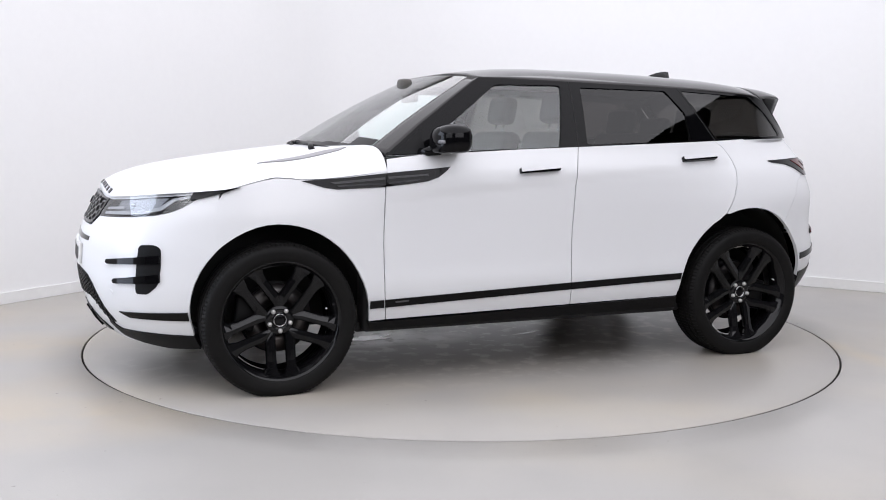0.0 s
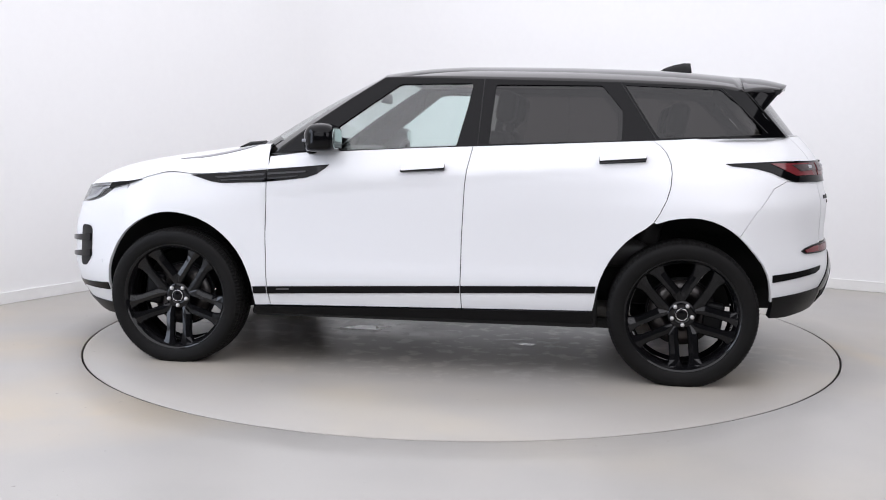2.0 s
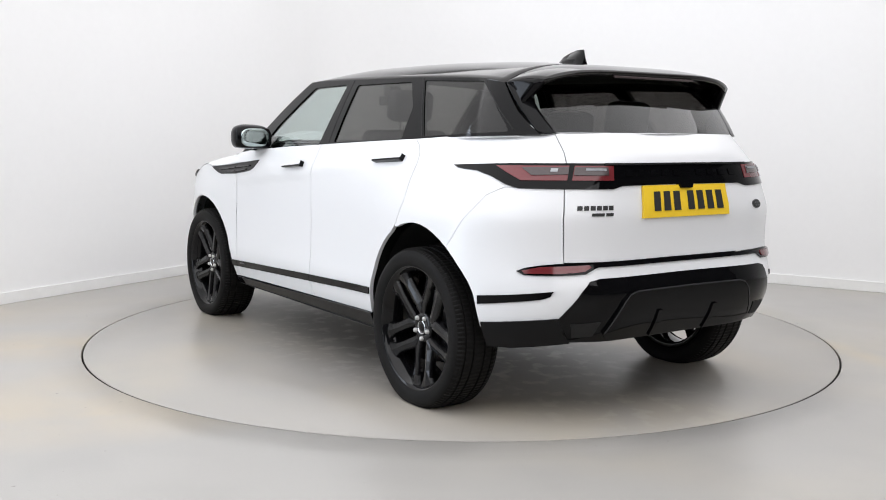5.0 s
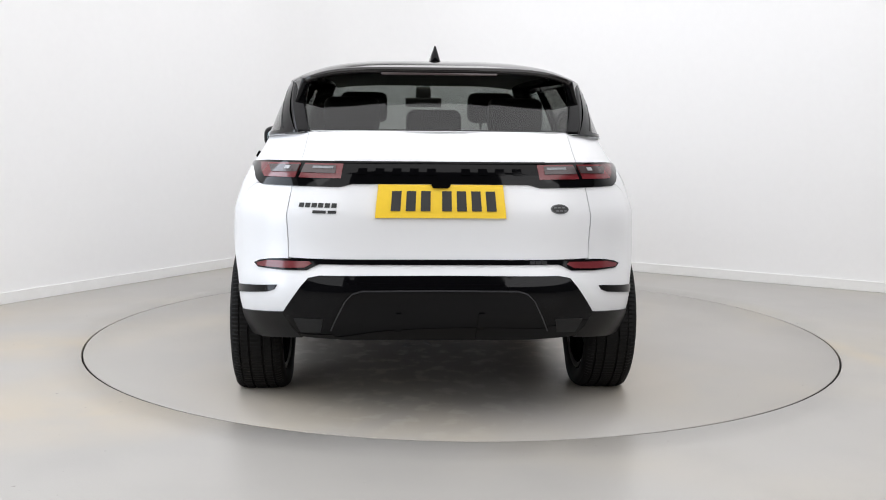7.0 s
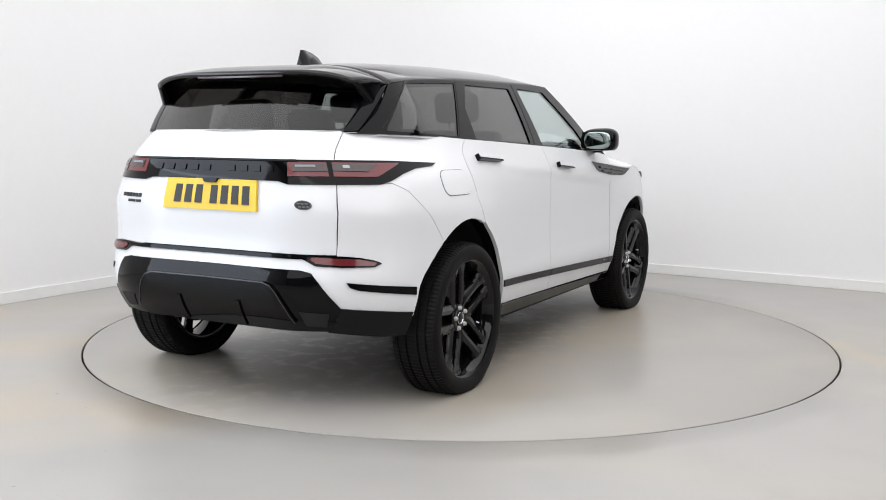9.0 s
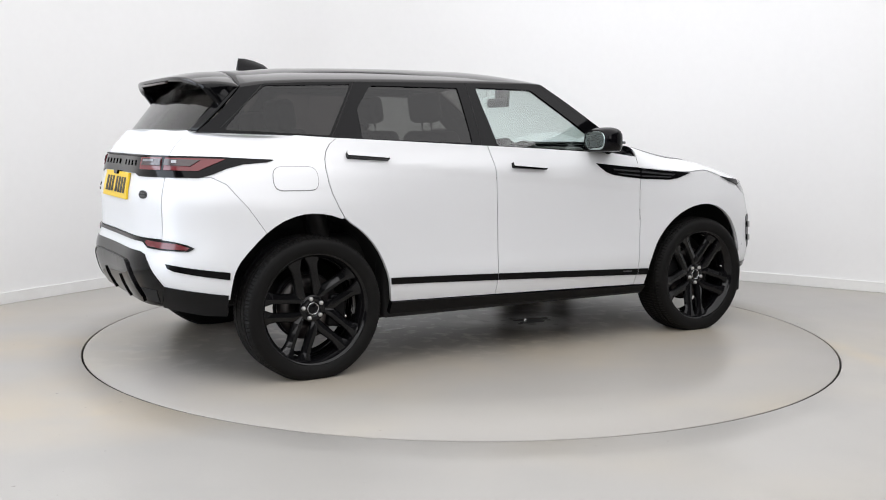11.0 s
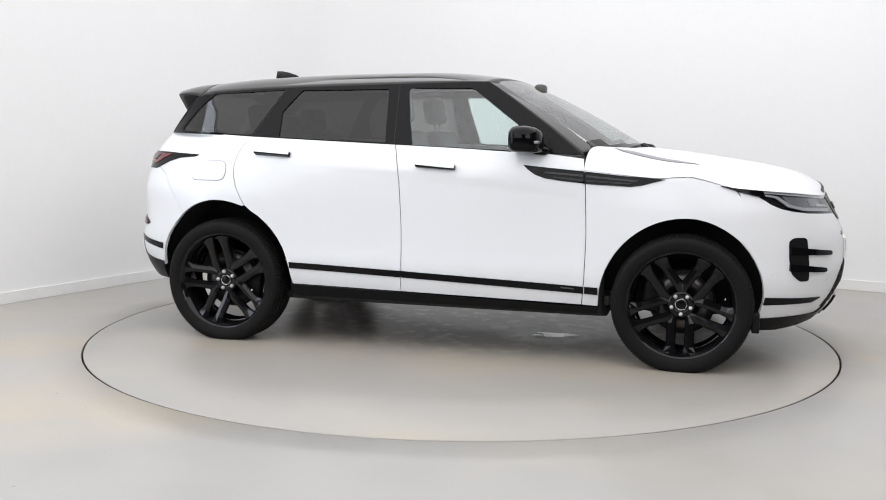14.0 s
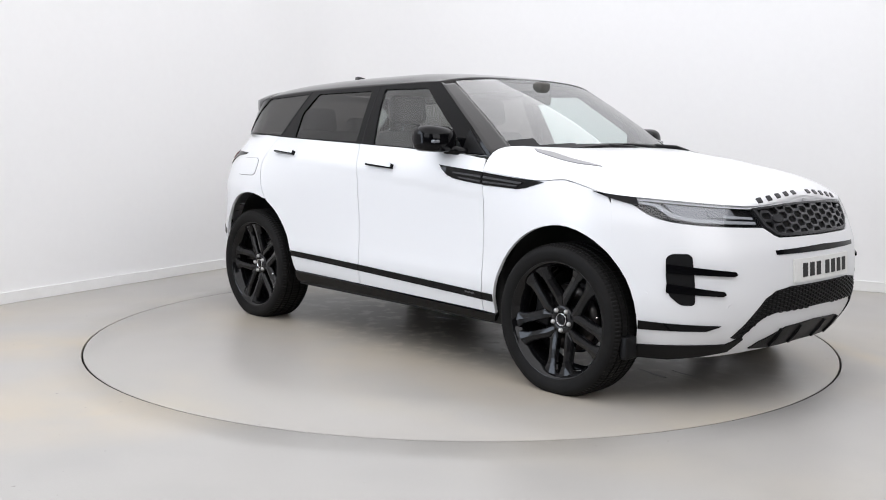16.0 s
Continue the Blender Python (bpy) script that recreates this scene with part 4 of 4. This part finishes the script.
def tyre_mesh():
    prof = [(.280, -.10), (.291, -.112), (.308, -.1185), (.331, -.1205), (.349, -.117), (.361, -.107), (.3700, -.091), (.3718, -.078), (.363, -.076), (.363, -.070), (.3724, -.068),
            (R_TYRE, -.036), (.363, -.034), (.363, -.026), (R_TYRE, -.024)]
    prof += [(r, -y) for r, y in prof[::-1]]
    n = 232
    bm = bmesh.new()
    rings = []
    for k in range(n):
        a = 2 * math.pi * (k + (0.28 if k % 2 else 0)) / n
        ring = []
        for j, (r, y) in enumerate(prof):
            cut = .0045 if k % 2 and (j in (5, 6, 7) or j in (len(prof) - 6, len(prof) - 7, len(prof) - 8)) else .0025 if k % 2 and j in (10, 11, 14, 15, len(prof) - 11, len(prof) - 12) else 0
            rr = r - cut
            ring.append(bm.verts.new((rr * math.cos(a), y, rr * math.sin(a))))
        rings.append(ring)
    # the weight of the car flattens the tread on the ground and bulges the sidewall
    for v in bm.verts:
        if v.co.z < -.28:
            v.co.y *= 1 + .05 * min(1, (-.28 - v.co.z) / .05)
        v.co.z = max(v.co.z, -AXLE)
    for k in range(n):
        a, b = rings[k], rings[(k + 1) % n]
        for j in range(len(prof) - 1):
            bm.faces.new((a[j], a[j + 1], b[j + 1], b[j])).smooth = j < 5 or j > len(prof) - 7
    bmesh.ops.recalc_face_normals(bm, faces=bm.faces)
    return bm


def spoke_mesh(sg):
    """One arm of a pair, pointing down from the hub; sg its side of the pair."""
    bm = bmesh.new()
    secs = []
    for r, near, far, y, d in ((.036, .010, .042, .050, .045), (.065, .019, .062, .056, .045), (.10, .0215, .075, .062, .04), (.15, .022, .073, .068, .036), (.195, .022, .073, .073, .032), (.225, .020, .078, .077, .030), (.255, .011, .092, .083, .03), (.281, .001, .108, .088, .03)):
        x0, x1, xm = sg * near, sg * far, sg * (near * .55 + far * .45)
        secs.append([bm.verts.new(p) for p in ((x0, y - .010, -r), (x0 + sg * .005, y, -r), (xm, y + .003, -r), (x1 - sg * .007, y - .003, -r), (x1, y - .014, -r), (x1 - sg * .004, y - d, -r), (x0 + sg * .004, y - d, -r))])
    for a, b in zip(secs, secs[1:]):
        for k in range(7):
            f = bm.faces.new((a[k], a[(k + 1) % 7], b[(k + 1) % 7], b[k]))
    bm.faces.new(secs[0])
    bm.faces.new(secs[-1])
    bmesh.ops.recalc_face_normals(bm, faces=bm.faces)
    bmesh.ops.bevel(bm, geom=[e for e in bm.edges if len(e.link_faces) == 2 and e.calc_face_angle(0) > .5], offset=.002, segments=2, affect="EDGES")
    return bm


def mesh_of(name, bm, mat):
    me = bpy.data.meshes.new(name)
    bm.to_mesh(me)
    bm.free()
    me.materials.append(mat)
    return me


WHEEL = {
    "wheel": mesh_of("wheel", lathe([(.250, -.10), (.274, -.108), (.281, -.105), (.276, -.085), (.262, -.06), (.255, 0), (.258, .05), (.268, .070), (.278, .085), (.286, .096), (.2905, .104), (.2890, .1085), (.283, .107), (.274, .094), (.262, .074)], 96), ALLOY),
    "tyre": mesh_of("tyre", tyre_mesh(), RUBBER),
    "spoke_a": mesh_of("spoke", spoke_mesh(1), ALLOY),
    "spoke_b": mesh_of("spoke", spoke_mesh(-1), ALLOY),
    "hub": mesh_of("hub", lathe([(1e-5, .030), (.050, .034), (.070, .040), (.072, .05), (.066, .058), (.050, .060), (.034, .058), (.033, .050), (1e-5, .050)], 48), ALLOY),
    "cap_ring": mesh_of("cap_ring", lathe([(.0275, .055), (.028, .063), (.0295, .064), (.031, .062), (.031, .055)], 40), CHROME),
    "centre_cap": mesh_of("centre_cap", lathe([(1e-5, .0625), (.018, .0622), (.0265, .060), (.027, .055)], 36), GLOSS),
    "nut": mesh_of("wheel_nut", lathe([(1e-5, .073), (.0085, .072), (.0115, .066), (.0115, .052), (.0145, .050), (.0145, .045)], 6), NUT),
    "disc": mesh_of("brake_disc", lathe([(.07, -.005), (.165, -.005), (.165, -.03), (.07, -.03), (.07, -.005)], 48), DISC),
    "dust": mesh_of("brake_shield", lathe([(1e-5, -.045), (.172, -.045), (.176, -.05), (1e-5, -.06)], 40), CAVITY),
    "caliper": mesh_of("brake_caliper", moved(box(-.05, .05, -.05, .02, -.085, .085, .015), pose(.155, 0, .03, 0, -8, 0)), PLASTIC),
    "valve": mesh_of("valve", rod([(0, 0, 0), (0, .03, -.008)], .004, 6), CHROME),
}


def make_wheel(x, y, flip, turn):
    def put(key, name, parent, m=None, label=""):
        ob = new(name, WHEEL[key])
        ob.parent = parent
        if m is not None:
            ob.matrix_basis = m
        if label:
            tagged(ob, label)
        return ob
    w = put("wheel", "wheel", car, Matrix.Translation((x, y, AXLE)) @ pose(0, 0, 0, 0, 0, 180 if flip else 0), "gloss black split-spoke alloy wheel")
    put("tyre", "tyre", w)
    for k in range(5):
        m = pose(0, 0, 0, 0, turn + 72 * k, 0)
        put("spoke_a", "spoke", w, m)
        put("spoke_b", "spoke", w, m)
        a = radians(turn + 72 * k)
        put("nut", "wheel_nut", w, Matrix.Translation((-.052 * math.sin(a), 0, -.052 * math.cos(a))))
    put("hub", "hub", w)
    put("cap_ring", "cap_ring", w)
    put("centre_cap", "centre_cap", w)
    put("disc", "brake_disc", w)
    put("dust", "brake_shield", w)
    put("caliper", "brake_caliper", w, None if (x > 0) else pose(0, 0, 0, 0, 180, 0))
    put("valve", "valve", w, Matrix.Translation((-.235 * math.cos(radians(turn - 18)), .045, .235 * math.sin(radians(turn - 18 + 30)))))


make_wheel(1.3405, .825, False, 1)
make_wheel(-1.3405, .83, False, 5)
make_wheel(1.3405, -.825, True, 0)
make_wheel(-1.3405, -.83, True, -23)

# ---- mirrors, wipers ----


def ellipsoid(cx, cy, cz, rx, ry, rz, p=2.6, n=20, m=28):
    bm = bmesh.new()
    sp = lambda v: math.copysign(abs(v) ** (2 / p), v)
    rows = []
    for i in range(n + 1):
        a = -math.pi / 2 + math.pi * i / n
        rows.append([bm.verts.new((cx + rx * sp(math.cos(a)) * sp(math.cos(2 * math.pi * j / m)), cy + ry * sp(math.cos(a)) * sp(math.sin(2 * math.pi * j / m)), cz + rz * sp(math.sin(a)))) for j in range(m)])
    for i in range(n):
        for j in range(m):
            bm.faces.new((rows[i][j], rows[i][(j + 1) % m], rows[i + 1][(j + 1) % m], rows[i + 1][j])).smooth = True
    bmesh.ops.remove_doubles(bm, verts=bm.verts, dist=1e-4)
    bmesh.ops.recalc_face_normals(bm, faces=bm.faces)
    return bm


for sg in (1, -1):
    bm = ellipsoid(0, 0, 0, .095, .118, .079, 3.0)
    for v in bm.verts:
        t = v.co.y / .118
        v.co.x = v.co.x * (1 - .16 * max(0, t)) - .02 * t * t
        v.co.z += -.010 * max(0, v.co.x / .095) + .006 * t
        v.co.y *= sg
        v.co.x = max(v.co.x, -.078)
        if v.co.z < -.058:
            v.co.z = -.058 + (v.co.z + .058) * .4
    if sg < 0:
        bmesh.ops.reverse_faces(bm, faces=bm.faces)
    mir = part("door_mirror", moved(bm, pose(.50, sg * .948, 1.213)), GLOSS, car, "gloss black door mirror")
    part("mirror_glass", moved(ellipsoid(0, 0, 0, .004, .088, .054, 3.2, 10, 24), pose(.4205, sg * .950, 1.214)), MIRROR, mir, "silvered mirror glass")
    part("mirror_arm", rod([(.62, sg * .80, 1.145), (.60, sg * .85, 1.152), (.55, sg * .93, 1.166)], [.026, .022, .028], 10), GLOSS, mir)
    part("mirror_seam", rod([(.590 - .02 * t * t * 6, sg * (.95 + .09 * t), 1.186) for t in (-1, -.5, 0, .4)], .002, 6), CAVITY, mir)
    part("indicator", box(.548, .583, sg * 1.0 - .035, sg * 1.0 + .035, 1.196, 1.212, .004), LAMP, mir)
    panel("mirror_sail", [(.76, 1.140), (.60, 1.268), (.585, 1.145)], PLASTIC, cabin, both=False, off=.006, thick=.01) if sg > 0 else part("mirror_sail", skin([(.76, 1.140), (.60, 1.268), (.585, 1.145)], cabin, .006, .01, .05, (), True), PLASTIC, car)
for pts in ([(1.00, .56, 1.158), (1.04, .28, 1.182), (1.06, -.05, 1.196)], [(1.05, .05, 1.190), (1.035, -.25, 1.184), (.99, -.52, 1.163)]):
    part("wiper", rod(pts, [.014, .009, .006], 8), PLASTIC, car)
for y in (.50, .06):
    part("wiper_arm", rod([(1.09, y + .03, 1.15), (1.075, y - .06, 1.178), (1.04, y - .22, 1.190)], [.02, .013, .008], 8), PLASTIC, car)


def hood_patch(name, pts, mat, off, thick, label=""):
    for mirror in (False, True):
        part(name, skin(pts, hood, off, thick, .05, (), mirror), mat, car, label)


hood_patch("bonnet_vent", [(.90, .735), (.95, .765), (1.40, .745), (1.25, .71), (1.0, .70)], GREY, .004, .008, "slim grey bonnet vent")

# ---- cabin interior ----


def seat(x, y, wide, label):
    s = part("seat", box(x - .26, x + .26, y - wide / 2, y + wide / 2, .55, .70, .05), SEAT, car, label)
    b = part("backrest", moved(box(-.06, .06, -wide / 2 + .01, wide / 2 - .01, 0, .62, .05), pose(x - .24, y, .66, 0, -14, 0)), SEAT, s)
    return s


def headrest(s, x, y, z):
    part("headrest", moved(box(-.05, .05, -.135, .135, -.085, .09, .04), pose(x, y, z, 0, -10, 0)), SEAT, s)
    for d in (-.055, .055):
        part("headrest_post", rod([(x + .01, y + d, z - .07), (x + .03, y + d, z - .17)], .006, 8), CHROME, s)


for y in (.37, -.37):
    s = seat(.02, y, .56, "dark leather front seat")
    headrest(s, -.40, y, 1.395)
bench = seat(-.92, 0, 1.30, "dark leather rear bench")
for y in (.40, 0, -.40):
    headrest(bench, -1.32, y, 1.33 if y else 1.27)
part("dashboard", moved(box(-.20, .26, -.74, .74, -.16, .10, .06), pose(.66, 0, 1.00)), DASH, car, "dark padded dashboard")
part("dashboard_top", moved(box(-.28, .22, -.70, .70, -.03, .03, .03), pose(.82, 0, 1.105, 0, -4, 0)), DASH, car)
part("instrument_hood", moved(box(-.08, .10, -.18, .18, -.05, .06, .03), pose(.58, -.37, 1.11)), DASH, car)
bm = bmesh.new()
ringv = []
for k in range(36):
    a = 2 * math.pi * k / 36
    ringv.append([bm.verts.new(((.016 * math.cos(b)), (.18 + .016 * math.sin(b)) * math.cos(a), (.18 + .016 * math.sin(b)) * math.sin(a))) for b in (2 * math.pi * j / 10 for j in range(10))])
for k in range(36):
    a, b = ringv[k], ringv[(k + 1) % 36]
    for j in range(10):
        bm.faces.new((a[j], a[(j + 1) % 10], b[(j + 1) % 10], b[j])).smooth = True
bmesh.ops.recalc_face_normals(bm, faces=bm.faces)
WHEEL_AT = pose(.40, -.37, 1.03, 0, -24, 0)
steer = part("steering_wheel", moved(bm, WHEEL_AT), DASH, car)
part("steering_hub", moved(box(-.03, .02, -.08, .08, -.07, .06, .02), WHEEL_AT), DASH, steer)
for y in (-.12, .12):
    part("steering_spoke", moved(box(-.012, .008, y - .06, y + .06, -.02, .02, .006), WHEEL_AT), DASH, steer)
part("interior_mirror", box(.36, .385, -.12, .12, 1.425, 1.485, .012), DASH, car)
part("mirror_stalk", box(.37, .44, -.05, .05, 1.47, 1.56, .02), DASH, car)
part("centre_console", box(-.35, .55, -.12, .12, .55, .82, .04), DASH, car)


def lining(k, v):
    p = roof_fn(.03 + .95 * k, v * .84)
    return Vector((p.x, p.y, p.z - .03))


part("roof_lining", sheet(lining, [i / 12 for i in range(13)], [-1 + j / 8 for j in range(17)]), LINING, car, "grey cloth roof lining")
part("cabin_floor", box(-1.0, .95, -.76, .76, .30, .36, .01), DASH, car)
part("parcel_shelf", box(-1.78, -1.36, -.62, .62, .98, 1.0, .008), DASH, car)


def motions():
    """The turntable turns clockwise, seen from above, with the car on it."""
    rows, deck = [], []
    for k in range(33):
        t = k * .5
        a = 202.96 - 15.549 * (t + (-.008 if k % 2 else .008))
        rows.append((t, pose(0, 0, 0, 0, 0, a) @ Matrix.Translation((.0525, .2251, 0))))
        deck.append((t, pose(0, 0, 0, 0, 0, a)))
    walk(car, rows)
    walk(turntable, deck)


motions()
